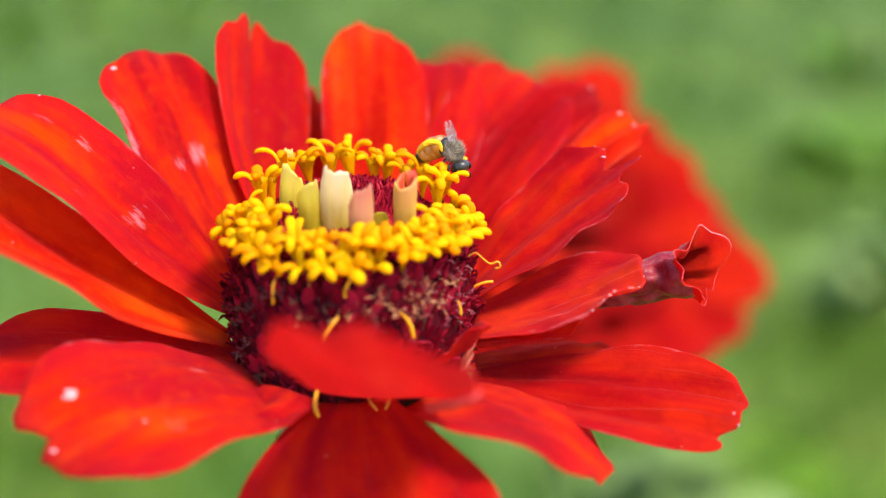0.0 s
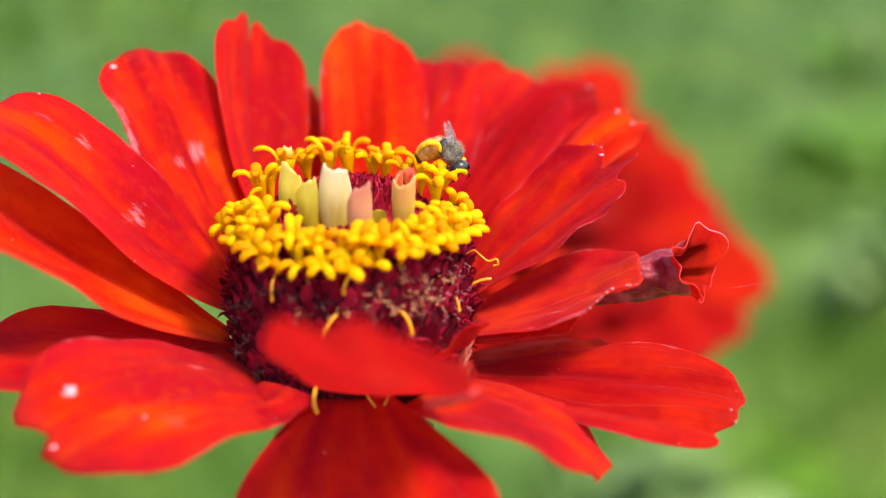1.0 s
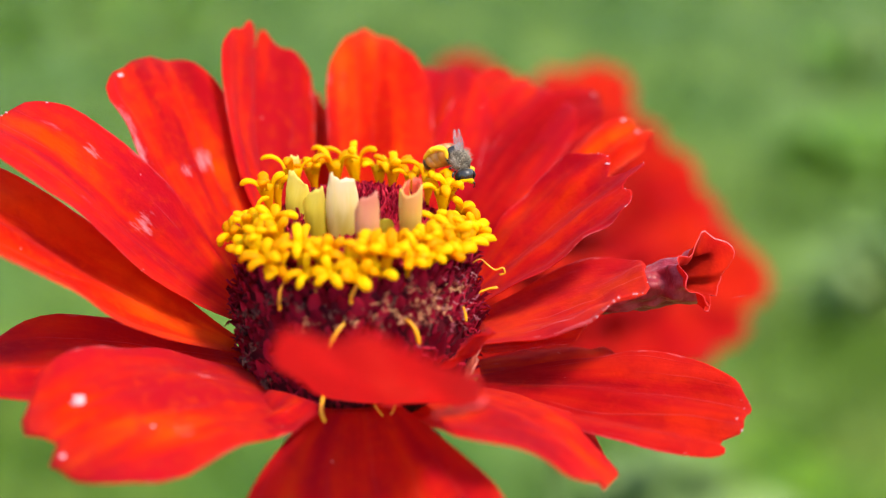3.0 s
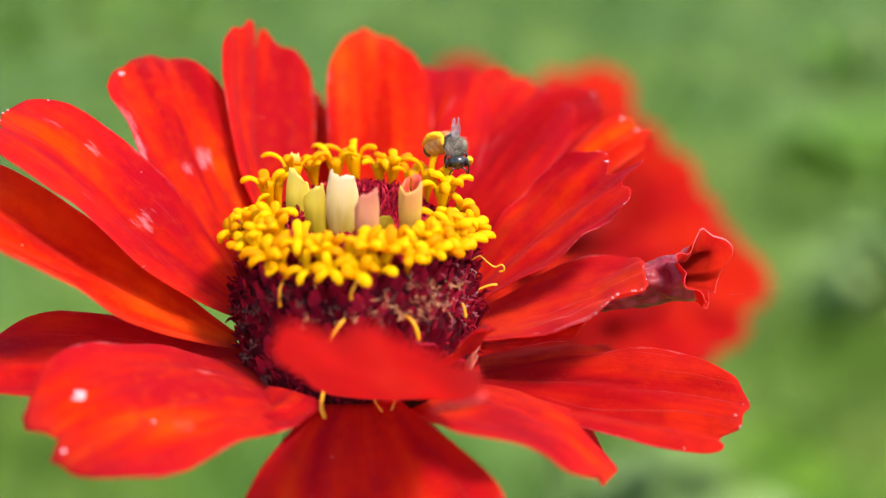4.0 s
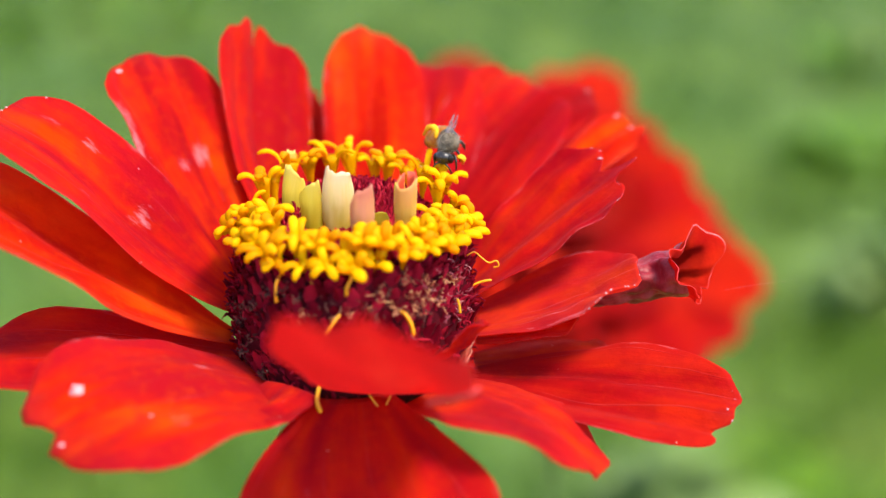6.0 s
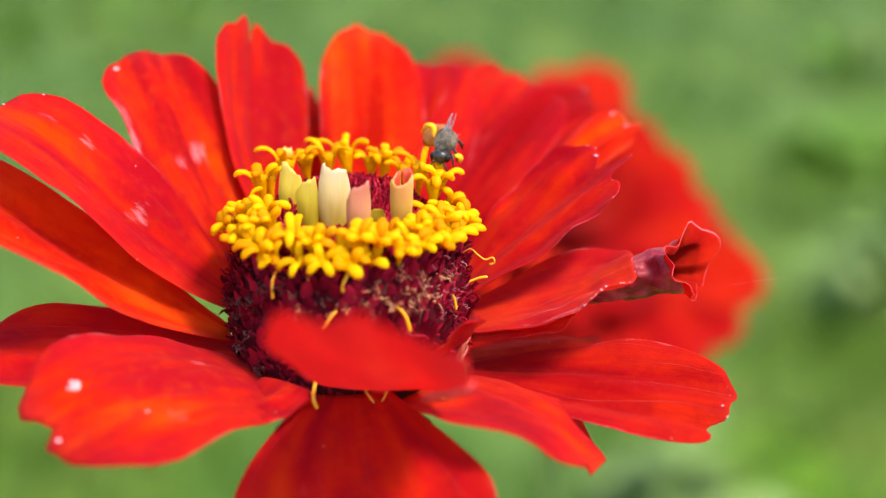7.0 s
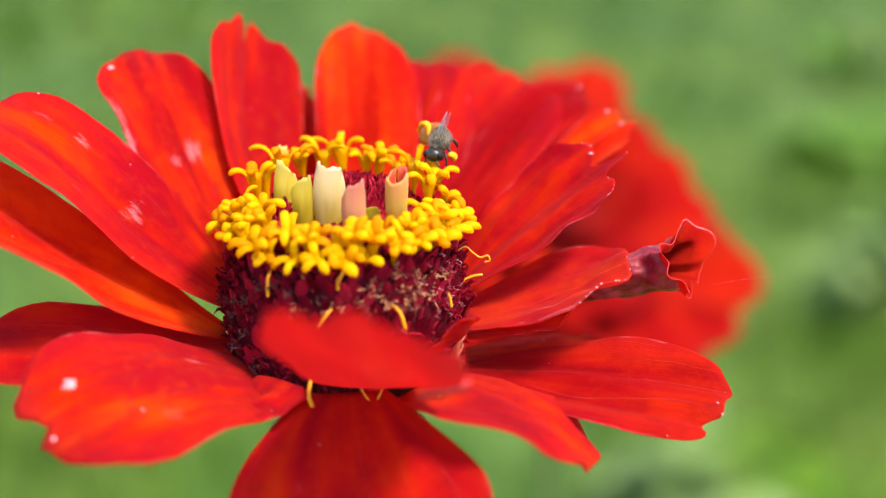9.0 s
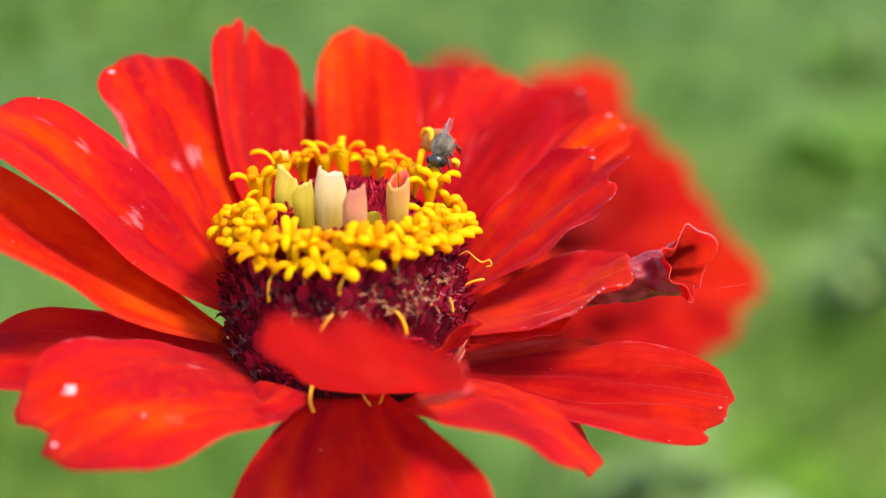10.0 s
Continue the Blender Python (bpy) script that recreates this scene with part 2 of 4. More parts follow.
def lawn_material(name, lift, share):
    """Patchy green: olive, fresh and pale areas a hand or two across, with fine grain."""
    m, nt, bsdf, out = material(name)
    obj = node(nt, "ShaderNodeTexCoord").outputs["Object"]
    patch = maths(nt, "MULTIPLY", maths(nt, "SUBTRACT", grain(nt, obj, 3.6, 3, 0.5, (1, 0.6, 1)), 0.36, False), 3.4, True)
    hue = maths(nt, "MULTIPLY", maths(nt, "SUBTRACT", grain(nt, obj, 2.1, 2, 0.5, (1, 0.7, 1)), 0.35), 3.0, True)
    g = grain(nt, obj, 60, 4, 0.6)
    isl = node(nt, "ShaderNodeNewGeometry").outputs["Random Per Island"]
    small = maths(nt, "MULTIPLY", maths(nt, "SUBTRACT", grain(nt, obj, 11.0, 3, 0.5, (1, 0.5, 1)), 0.36, False), 3.4, True)
    f = maths(nt, "ADD", maths(nt, "ADD", maths(nt, "MULTIPLY", patch, 0.42), maths(nt, "MULTIPLY", small, 0.40)), maths(nt, "MULTIPLY", maths(nt, "ADD", g, isl), 0.12))
    fresh = ramp(nt, f, [(0.10, tuple(lift * c for c in (0.042, 0.098, 0.003))), (0.45, tuple(lift * c for c in (0.086, 0.156, 0.008))), (0.85, tuple(lift * c for c in (0.185, 0.262, 0.034)))])
    mint = ramp(nt, f, [(0.10, tuple(lift * c for c in (0.036, 0.088, 0.007))), (0.45, tuple(lift * c for c in (0.074, 0.144, 0.017))), (0.85, tuple(lift * c for c in (0.170, 0.265, 0.060)))])
    col = mix(nt, hue, fresh, mint)
    nt.links.new(col, bsdf.inputs["Base Color"])
    bsdf.inputs["Roughness"].default_value, bsdf.inputs["Specular IOR Level"].default_value = 0.6, 0.12
    bump(nt, bsdf, g, 0.4, 0.002)
    if share:
        thin(nt, bsdf, out, col, share)
    return m


GRASS = lawn_material("grass_blades", 0.75, 0.3)
SOIL = lawn_material("lawn", 0.69, 0.0)
BEE_BLACK = simple("bee_black", [(0.008, 0.006, 0.004), (0.035, 0.024, 0.014)], 1500, 0.28, 0.0, 0.0001, 0.6, 0.5)
BEE_GREY = simple("bee_fur", [(0.06, 0.045, 0.03), (0.30, 0.24, 0.17), (0.78, 0.66, 0.52)], 1100, 0.6, 0.0, 0.0003, 0.9, 0.3)
BEE_FELT = simple("bee_thorax", [(0.02, 0.014, 0.009), (0.09, 0.065, 0.04), (0.34, 0.27, 0.19)], 1500, 0.6, 0.0, 0.0003, 0.9, 0.2)
BEE_BAND = simple("bee_band", [(0.10, 0.026, 0.004), (0.36, 0.11, 0.008), (0.60, 0.26, 0.02)], 1500, 0.4, 0.0, 0.0001, 0.5, 0.5)
POLLEN = simple("pollen", [(0.66, 0.26, 0.004), (0.90, 0.55, 0.012)], 2500, 0.75, 0.1, 0.0003, 0.9, 0.2)
EYE_BLACK = simple("bee_eye", [(0.006, 0.005, 0.004), (0.014, 0.011, 0.009)], 4000, 0.4, 0.0, 0.0001, 0.2, 0.12)


def wing_material():
    m, nt, bsdf, out = material("bee_wing")
    obj = node(nt, "ShaderNodeTexCoord").outputs["Object"]
    vein = node(nt, "ShaderNodeTexVoronoi", [("Vector", obj), ("Scale", 1400.0)], feature="DISTANCE_TO_EDGE").outputs["Distance"]
    lines = maths(nt, "LESS_THAN", vein, 0.06)
    clear = node(nt, "ShaderNodeBsdfTransparent", [(0, (0.86, 0.82, 0.80, 1))])
    bsdf.inputs["Base Color"].default_value = (0.42, 0.34, 0.32, 1)
    bsdf.inputs["Roughness"].default_value = 0.25
    fac = maths(nt, "ADD", 0.12, maths(nt, "MULTIPLY", lines, 0.22))
    mx = node(nt, "ShaderNodeMixShader", [(0, fac), (1, clear.outputs[0]), (2, bsdf.outputs[0])])
    nt.links.new(mx.outputs[0], out.inputs[0])
    return m


WING = wing_material()
DRY_SKIN = simple("withered_tan", [(0.30, 0.03, 0.02), (0.46, 0.09, 0.05), (0.62, 0.30, 0.20)], 700, 0.45, 0.15, 0.0003, 0.7, 0.4)
BLUSH_SKIN = simple("withered_pink", [(0.56, 0.010, 0.012), (0.66, 0.035, 0.035), (0.72, 0.18, 0.16)], 600, 0.45, 0.2, 0.0003, 0.7, 0.3)
SPECK = simple("pale_speck", [(0.50, 0.16, 0.16), (0.66, 0.36, 0.35)], 900, 0.6, 0.0, 0.0001, 0.4, 0.1)

# ---- mesh helpers; lengths in millimetres where the name says mm ----
MM = 0.001


def mesh(name, verts, faces, mat, uvs=None):
    me = bpy.data.meshes.new(name)
    me.from_pydata([tuple(v) for v in verts], [], faces)
    if uvs is not None:
        layer = me.uv_layers.new(name="UVMap")
        idx = np.empty(len(me.loops), dtype=np.int32)
        me.loops.foreach_get("vertex_index", idx)
        layer.data.foreach_set("uv", np.asarray(uvs, dtype=np.float32)[idx].ravel())
    me.polygons.foreach_set("use_smooth", [True] * len(me.polygons))
    me.materials.append(mat)
    me.update()
    return me


def part(name, me, parent, label="", at=None):
    ob = new(name, me)
    ob.parent = parent
    if at is not None:
        ob.matrix_local = at
    return tagged(ob, label) if label else ob


def thing(name, at, label, category, group="", kind=""):
    ob = new(name)
    ob.empty_display_size = 0.005
    ob.matrix_world = at
    return tagged(ob, label, category, group, kind)


class Pile:
    """Gathers several pieces into one mesh."""

    def __init__(self):
        self.v, self.f = [], []

    def add(self, verts, faces, m=None):
        n = len(self.v)
        self.v += [m @ Vector(v) for v in verts] if m is not None else [Vector(v) for v in verts]
        self.f += [tuple(i + n for i in f) for f in faces]
        return self

    def mesh(self, name, mat):
        return mesh(name, self.v, self.f, mat)


def sweep(path, wide, high, n=8, up=(0, 0, 1)):
    """A rod of oval section along a path, closed at both ends."""
    pts = [Vector(p) for p in path]
    verts, faces = [], []
    side = None
    for i, p in enumerate(pts):
        t = (pts[min(i + 1, len(pts) - 1)] - pts[max(i - 1, 0)]).normalized()
        s = t.cross(Vector(up)) if side is None else side - t * side.dot(t)
        if s.length < 1e-6:
            s = t.orthogonal()
        side = s.normalized()
        nn = side.cross(t)
        for k in range(n):
            a = 2 * math.pi * k / n
            verts.append(p + side * (wide[i] * math.cos(a)) + nn * (high[i] * math.sin(a)))
    for i in range(len(pts) - 1):
        for k in range(n):
            a, b = i * n + k, i * n + (k + 1) % n
            faces.append((a, b, b + n, a + n))
    faces.append(tuple(range(n))[::-1])
    faces.append(tuple(range((len(pts) - 1) * n, len(pts) * n)))
    return verts, faces


def ball(rx, ry, rz, nu=16, nv=10, ruffle=0.0, seed=0):
    verts, faces = [], []
    for j in range(nv + 1):
        b = math.pi * j / nv
        for i in range(nu):
            a = 2 * math.pi * i / nu
            d = Vector((math.sin(b) * math.cos(a), math.sin(b) * math.sin(a), math.cos(b)))
            k = 1 + ruffle * noise.noise(d * 3.1 + Vector((seed, 0, 0)))
            verts.append((d.x * rx * k, d.y * ry * k, d.z * rz * k))
    for j in range(nv):
        for i in range(nu):
            a, b = j * nu + i, j * nu + (i + 1) % nu
            faces.append((a, b, b + nu, a + nu)[::-1])
    return verts, faces


def flowing(pts, n):
    """Points along a smooth curve through pts, n to each stretch."""
    pts, path = [Vector(p) for p in pts], []
    for i in range(len(pts) - 1):
        p0, p1, p2, p3 = pts[max(i - 1, 0)], pts[i], pts[i + 1], pts[min(i + 2, len(pts) - 1)]
        for k in range(n):
            t = k / n
            path.append(0.5 * (2 * p1 + (p2 - p0) * t + (2 * p0 - 5 * p1 + 4 * p2 - p3) * t * t + (3 * p1 - p0 - 3 * p2 + p3) * t ** 3))
    return path + [pts[-1]]


def smoothstep(a, b, x):
    t = np.clip((x - a) / (b - a), 0, 1)
    return t * t * (3 - 2 * t)


# ---- petals ----
def petal_mesh(name, az, r0, z0, L, e0, e1, e2, h1, ro0, ro1, W, pk, pw, b, cup, mat=None, fold=0.0, wave=0.3, lip=0.0, notch=0.0, cleft=0.0, slit=0.2, ridge=0.42, under_from=0.5, frill=0.0, under=None, cuts=(), curl=(), bulge=(), seed=0, rows=36, cols=21):
    """One petal as a thin closed shell. It leaves the disc at azimuth az, radius r0 and height z0 (mm), L long and 2 W wide;
    e: climb in degrees and its change along the petal; h1: drift of heading; ro: lean about its own length; pk, pw, b: where it is widest,
    how blunt its tip and how wide its foot; cup: rise of its margins; fold: depth of the middle groove; wave: ripple of the margins;
    lip: droop of the tip in degrees; notch, cleft, slit: depth, place and width of the cleft at the tip; ridge: height of the lengthwise ridges;
    frill: how far the margins crinkle towards the tip; under: another material for the underside beyond under_from;
    cuts: further clefts at the tip (depth, place, width; less than 0 for a point); curl: one margin that turns over (side, degrees, from where along, how far in);
    bulge: a lobe on one margin (side, share of the width, place, length)."""
    rng = random.Random(seed * 7 + 3)
    n = 80
    s = np.linspace(0, 1, n)
    e = np.radians(e0 + e1 * s + e2 * s * s - lip * smoothstep(0.72, 1, s))
    h = np.radians(az + h1 * s)
    T = np.stack([np.cos(e) * np.cos(h), np.cos(e) * np.sin(h), np.sin(e)], -1)
    P = np.array([r0 * math.cos(radians(az)), r0 * math.sin(radians(az)), z0]) + np.concatenate([[[0, 0, 0]], np.cumsum((T[1:] + T[:-1]) / 2, 0)]) * L / (n - 1)
    S0 = np.stack([-np.sin(h), np.cos(h), 0 * h], -1)
    N0 = np.cross(T, S0)
    ro = np.radians(ro0 + ro1 * s)[:, None]
    S = S0 * np.cos(ro) + N0 * np.sin(ro)
    N = np.cross(T, S)
    ph = [rng.uniform(0, 6.28) for _ in range(6)]
    top, low, uvs = [], [], []
    cols_at = [math.sin(math.pi / 2 * (2 * j / (cols - 1) - 1)) for j in range(cols)]
    for i in range(rows):
        r = i / (rows - 1)
        for u in cols_at:
            a = abs(u)
            # foot and flanks widen to the widest place; beyond it each column runs on to the rounded tip
            end = pk + (1 - pk) * max(0.0, 1 - a * a) ** (1 / pw)
            end += (-notch * math.exp(-((u - cleft) / slit) ** 2) + 0.012 * math.sin(5 * u + ph[2]) + 0.008 * math.sin(13 * u + ph[4])) * (1 - a ** 6)
            end -= sum(deep * math.exp(-((u - place) / wide) ** 2) for deep, place, wide in cuts) * (1 - a ** 6)
            si = r / 0.62 * pk if r < 0.62 else pk + (r - 0.62) / 0.38 * (end - pk)
            w = W * (b + (1 - b) * math.sin(math.pi / 2 * min(1, si / pk)))
            w *= 1 + 0.03 * math.sin(9 * si + ph[0] + 2 * u) * si
            if bulge and bulge[0] * u > 0:
                w *= 1 + bulge[1] * a * math.exp(-((si - bulge[2]) / bulge[3]) ** 2)
            grow = float(smoothstep(0.05, 0.5, si))
            off = cup * w * u * u - fold * max(0.0, 1 - abs(u - cleft) / 0.55) ** 1.2 * grow
            off += ridge * grow * (1 - a * a) * math.cos((5.0 + 0.5 * ph[2]) * u + ph[1] + 1.5 * si) + 0.03 * grow * math.cos(21 * u + ph[2])
            off += wave * a ** 2.5 * grow * (math.sin(6.0 * si * (1.2 + 0.3 * math.copysign(1, u)) + ph[3] + u) + 0.45 * math.sin(17 * si + ph[4] - u))
            off += frill * a ** 3 * float(smoothstep(0.5, 0.85, si)) * math.sin(24 * si + 3 * u + ph[5])
            off += 0.5 * grow * noise.noise(Vector((si * 3.0 + ph[5], u * 1.5, seed))) + 0.2 * grow * noise.noise(Vector((si * 8.0 + ph[5], u * 3.5, seed)))
            k = si * (n - 1)
            k0 = min(max(int(k), 0), n - 2)
            q = k - k0
            at = [A[k0] * (1 - q) + A[k0 + 1] * q for A in (P, S, N)]
            across = w * u
            if curl and curl[0] * u > curl[3]:
                # the margin beyond the bend runs round an arc
                reach, bend = w * (curl[0] * u - curl[3]), radians(curl[1]) * float(smoothstep(curl[2], curl[2] + 0.22, si)) + 1e-4
                arc = bend / (w * (1 - curl[3]))
                across = curl[0] * (w * curl[3] + math.sin(arc * reach) / arc)
                off += (1 - math.cos(arc * reach)) / arc
            p = at[0] + at[1] * across + at[2] * off
            th = 0.16 * (1 - 0.6 * a ** 3) * (1 - 0.5 * si)
            top.append((p + at[2] * th) * MM)
            low.append((p - at[2] * th) * MM)
            uvs.append((u / 2 + 0.5, si))
    m = rows * cols
    faces, back = [], []
    for i in range(rows - 1):
        for j in range(cols - 1):
            a = i * cols + j
            faces.append((a, a + cols, a + cols + 1, a + 1))
            back.append((m + a, m + a + 1, m + a + cols + 1, m + a + cols))
        a, c = i * cols, i * cols + cols - 1
        faces.append((a, m + a, m + a + cols, a + cols))
        faces.append((c, c + cols, m + c + cols, m + c))
    for j in range(cols - 1):
        faces.append((j, j + 1, m + j + 1, m + j))
        k = (rows - 1) * cols + j
        faces.append((k, m + k, m + k + 1, k + 1))
    me = mesh(name, top + low, faces + back, mat or RED, uvs + uvs)
    if under:
        me.materials.append(under)
        half = (cols - 1) * int(rows * under_from)
        for k in range(len(faces) + half, len(faces) + len(back)):
            me.polygons[k].material_index = 1
    return me


# ---- the bloom in the foreground ----
zinnia = thing("zinnia", Matrix.Translation(BLOOM), "open scarlet zinnia with yellow florets on a maroon disc", "flower")

def bloom_petal(label, *shape, **more):
    return part("petal", petal_mesh("petal", *shape, **more), zinnia, label)


# azimuth, radius, height, length, climb (3), drift, lean (2), half width, widest at, bluntness, foot, cup
LEFT_TOP = bloom_petal('scarlet petal with pale rubbed marks', 173.37, 11.44, 3.9, 28.99, 28.1, 73.18, -75.25, 11.58, -24.67, 8.29, 6.43, 0.8, 2.91, 0.29, 0.29, seed=1, wave=0.25, mat=RED_WORN)
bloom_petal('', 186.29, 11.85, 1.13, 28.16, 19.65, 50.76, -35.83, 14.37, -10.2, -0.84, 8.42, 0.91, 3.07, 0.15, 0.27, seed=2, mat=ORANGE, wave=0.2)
bloom_petal('', 197.46, 11.03, -0.35, 25.63, 9.87, -2.24, -4.95, -5.93, 0.38, -8.69, 8.05, 0.61, 2.33, 0.44, 0.13, seed=3)
FRONT_LEFT = bloom_petal('broad petal with pale spots and a cleft tip', 230.71, 10.34, -1.06, 25.4, 22.18, 5.10, -59.28, -22.33, -12.72, -6.33, 8.47, 0.62, 3.06, 0.56, 0.02, seed=4, wave=0.7, mat=RED_WARM, cuts=((0.10, -0.05, 0.12),))
FRONT_SHORT = bloom_petal('short petal curling upwards before the disc', 283.53, 9.74, -0.67, 38.73, 23.88, 11.44, 9.04, -32.63, -6.56, 5.95, 7.64, 0.70, 1.65, 0.57, 0.06, seed=5, wave=0.3, under=RED_BACK, under_from=0)
bloom_petal('', 272.9, 11.6, -0.4, 29.6, -25.84, 6.09, 16.94, 18.58, 3.72, 7.71, 11.28, 0.53, 2.46, 0.32, 0.16, seed=6, wave=0.2)
bloom_petal('', 316.47, 11.32, -1.24, 20, 11.35, -8.2, -36.99, -1.18, -1.57, -30.44, 8.33, 0.61, 2.06, 0.56, -0.04, seed=7, wave=0.45)
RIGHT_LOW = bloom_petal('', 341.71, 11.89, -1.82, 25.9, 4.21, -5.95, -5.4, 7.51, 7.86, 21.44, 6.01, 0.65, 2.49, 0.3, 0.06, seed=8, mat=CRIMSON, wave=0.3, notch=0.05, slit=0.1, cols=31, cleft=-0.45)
bloom_petal('', 2.5, 11.95, -2.3, 13.5, 1.88, 3.22, 6.09, 9.7, -1.02, -13.32, 6.11, 0.63, 2.61, 0.46, 0, seed=9, mat=RED)
RIGHT_MID = bloom_petal('', 0.02, 12, 2.17, 17.24, 14.8, 14.22, 1.79, -19.52, 5.33, -1.76, 7.18, 0.69, 2.12, 0.45, 0.15, seed=10, wave=0.25, mat=RED_EDGED)
RIGHT_CURL = bloom_petal('withered petal with a rolled frilly tip', 0.46, 12.03, 0.58, 10.59, 4.24, 27.06, -1.51, -3.88, -9.82, 10.53, 5.11, 0.71, 3.18, 0.66, 0.09, seed=11, wave=0.2)
RIGHT_UP = bloom_petal('', 16.52, 10.18, 3.28, 21.17, 36.34, 9.11, -7.04, -6.33, 3.66, 17.47, 6.00, 0.80, 2.00, 0.30, 0.24, seed=12, wave=0.5, cuts=((-0.14, -0.12, 0.09), (0.06, 0.14, 0.10), (0.03, -0.4, 0.12)), cols=41, frill=0.25)
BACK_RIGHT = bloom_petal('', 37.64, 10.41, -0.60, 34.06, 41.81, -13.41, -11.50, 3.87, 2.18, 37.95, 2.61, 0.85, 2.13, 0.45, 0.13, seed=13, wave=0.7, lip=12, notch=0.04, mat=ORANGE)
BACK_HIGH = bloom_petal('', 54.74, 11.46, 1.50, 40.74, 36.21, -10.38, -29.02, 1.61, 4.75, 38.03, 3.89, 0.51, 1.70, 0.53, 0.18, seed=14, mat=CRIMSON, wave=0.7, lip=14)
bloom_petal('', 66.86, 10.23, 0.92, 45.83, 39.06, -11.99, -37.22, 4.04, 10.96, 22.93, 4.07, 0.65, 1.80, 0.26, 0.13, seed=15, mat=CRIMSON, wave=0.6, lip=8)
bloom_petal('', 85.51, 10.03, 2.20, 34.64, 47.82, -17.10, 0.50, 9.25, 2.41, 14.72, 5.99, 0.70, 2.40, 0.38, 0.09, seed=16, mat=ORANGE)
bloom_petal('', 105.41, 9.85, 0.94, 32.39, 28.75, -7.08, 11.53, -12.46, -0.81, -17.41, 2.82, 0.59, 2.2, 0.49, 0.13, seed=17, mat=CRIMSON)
# RED_WARM instead of RED paints the sunlit orange of this petal's lobe
bloom_petal('petal creased along its middle', 125.34, 9.23, 2.00, 32.51, 45.22, -0.85, 18.21, -37.07, 27.05, 24.44, 6.27, 0.85, 1.73, 0.24, 0.09, seed=18, fold=2.6, notch=0.12, cleft=-0.16, slit=0.04, cols=61, curl=(-1, 70, 0.25, 0.55), mat=RED_WARM)
BACK_LEFT = bloom_petal('petal with pale rubbed marks and a curled tip', 147.78, 9.82, 2.19, 32.19, 47.32, 9.68, -13.09, -33.12, 4.56, 1.14, 5.75, 0.74, 2.30, 0.37, 0.06, seed=19, wave=0.8, lip=26, mat=RED_TORN, bulge=(1, 0.23, 0.82, 0.08))
bloom_petal("", 77, 9.5, -0.5, 36.5, 42, -14, -4, 0, 0, 0, 6.8, 0.65, 2.6, 0.4, 0.1, seed=31)
bloom_petal("", 136, 9.8, -0.5, 28, 40, -4, 0, -8, 8, 4, 6.4, 0.65, 2.6, 0.4, 0.1, seed=32)
bloom_petal("", 62, 9.5, -0.5, 36.5, 36, -8, -6, -6, 0, 10, 6.8, 0.65, 2.6, 0.4, 0.1, seed=33)

bloom_petal("folded foot of a petal", 245.39, 12.0, 0.5, 8.0, -7.78, 2.01, -20.98, -43.45, -7.17, 33.47, 3.69, 0.59, 2.14, 0.76, -0.08, seed=34, rows=20)
bloom_petal("narrow red sliver beside the disc", 316, 12.2, 2.4, 6.6, 42, 8, 0, 26, -10, -5, 1.5, 0.5, 2.2, 0.7, 0.1, seed=35, rows=18, cols=11)


def disc_radius(z):
    return float(np.interp(z, [-3, -1, 0.5, 2.5, 4, 8, 11, 12.6, 13.4], [9.6, 10.8, 11.2, 11.4, 11.4, 11.2, 10.4, 9.0, 6.0]))


def disc_core():
    prof = [(4.0, -4.0), (9.6, -3.0), (10.8, -1.0), (11.2, 0.5), (11.4, 2.5), (11.4, 4.0), (11.2, 8.0), (10.4, 11.0), (9.0, 11.8), (6.0, 12.0), (2.5, 12.0), (0.05, 12.0)]
    n = 56
    verts, faces = [], []
    for j, (r, z) in enumerate(prof):
        for i in range(n):
            a = 2 * math.pi * i / n
            k = 1 + 0.03 * noise.noise(Vector((math.cos(a) * 3, math.sin(a) * 3, z * 0.6)))
            swell = 3.0 * float(smoothstep(-2.5, 4.5, r * math.sin(a)) * smoothstep(9.4, 5.5, r)) if z > 11.5 else 0.0
            verts.append((r * k * math.cos(a) * MM, r * k * math.sin(a) * MM, (z + swell) * MM))
    for j in range(len(prof) - 1):
        for i in range(n):
            a, b = j * n + i, j * n + (i + 1) % n
            faces.append((a, b, b + n, a + n))
    faces.append(tuple(range(n))[::-1])
    return mesh("disc", verts, faces, CORE)


disc = part("disc", disc_core(), zinnia, "tall dark maroon flower disc")


def scale_shape(length, width, curl, seed, tooth=0.0, blunt=2):
    """A papery scale, standing along z with its face to +x."""
    rng = random.Random(seed)
    rows, verts, faces = 6, [], []
    for i in range(rows):
        t = i / (rows - 1)
        w = width * (0.7 + 0.4 * math.sin(math.pi * min(1, t * 1.1))) * math.sqrt(max(0.0, 1 - t ** blunt)) + 0.03
        x = curl * t * t * length + 0.05 * rng.uniform(-1, 1)
        y = 0.18 * length * t * t * math.sin(seed)
        z = length * t
        for sgn, dx in ((-1, -0.18 * w), (0, 0.10), (1, -0.18 * w)):
            verts.append((x + dx, y + sgn * w, z + tooth * abs(sgn) * rng.uniform(-1, 1)))
    for i in range(rows - 1):
        for k in range(2):
            a = i * 3 + k
            faces.append((a, a + 1, a + 4, a + 3))
    n = len(verts)
    verts += [(x - 0.12, y, z) for x, y, z in verts]
    faces += [tuple(n + i for i in f[::-1]) for f in faces]
    return [(x * MM, y * MM, z * MM) for x, y, z in verts], faces


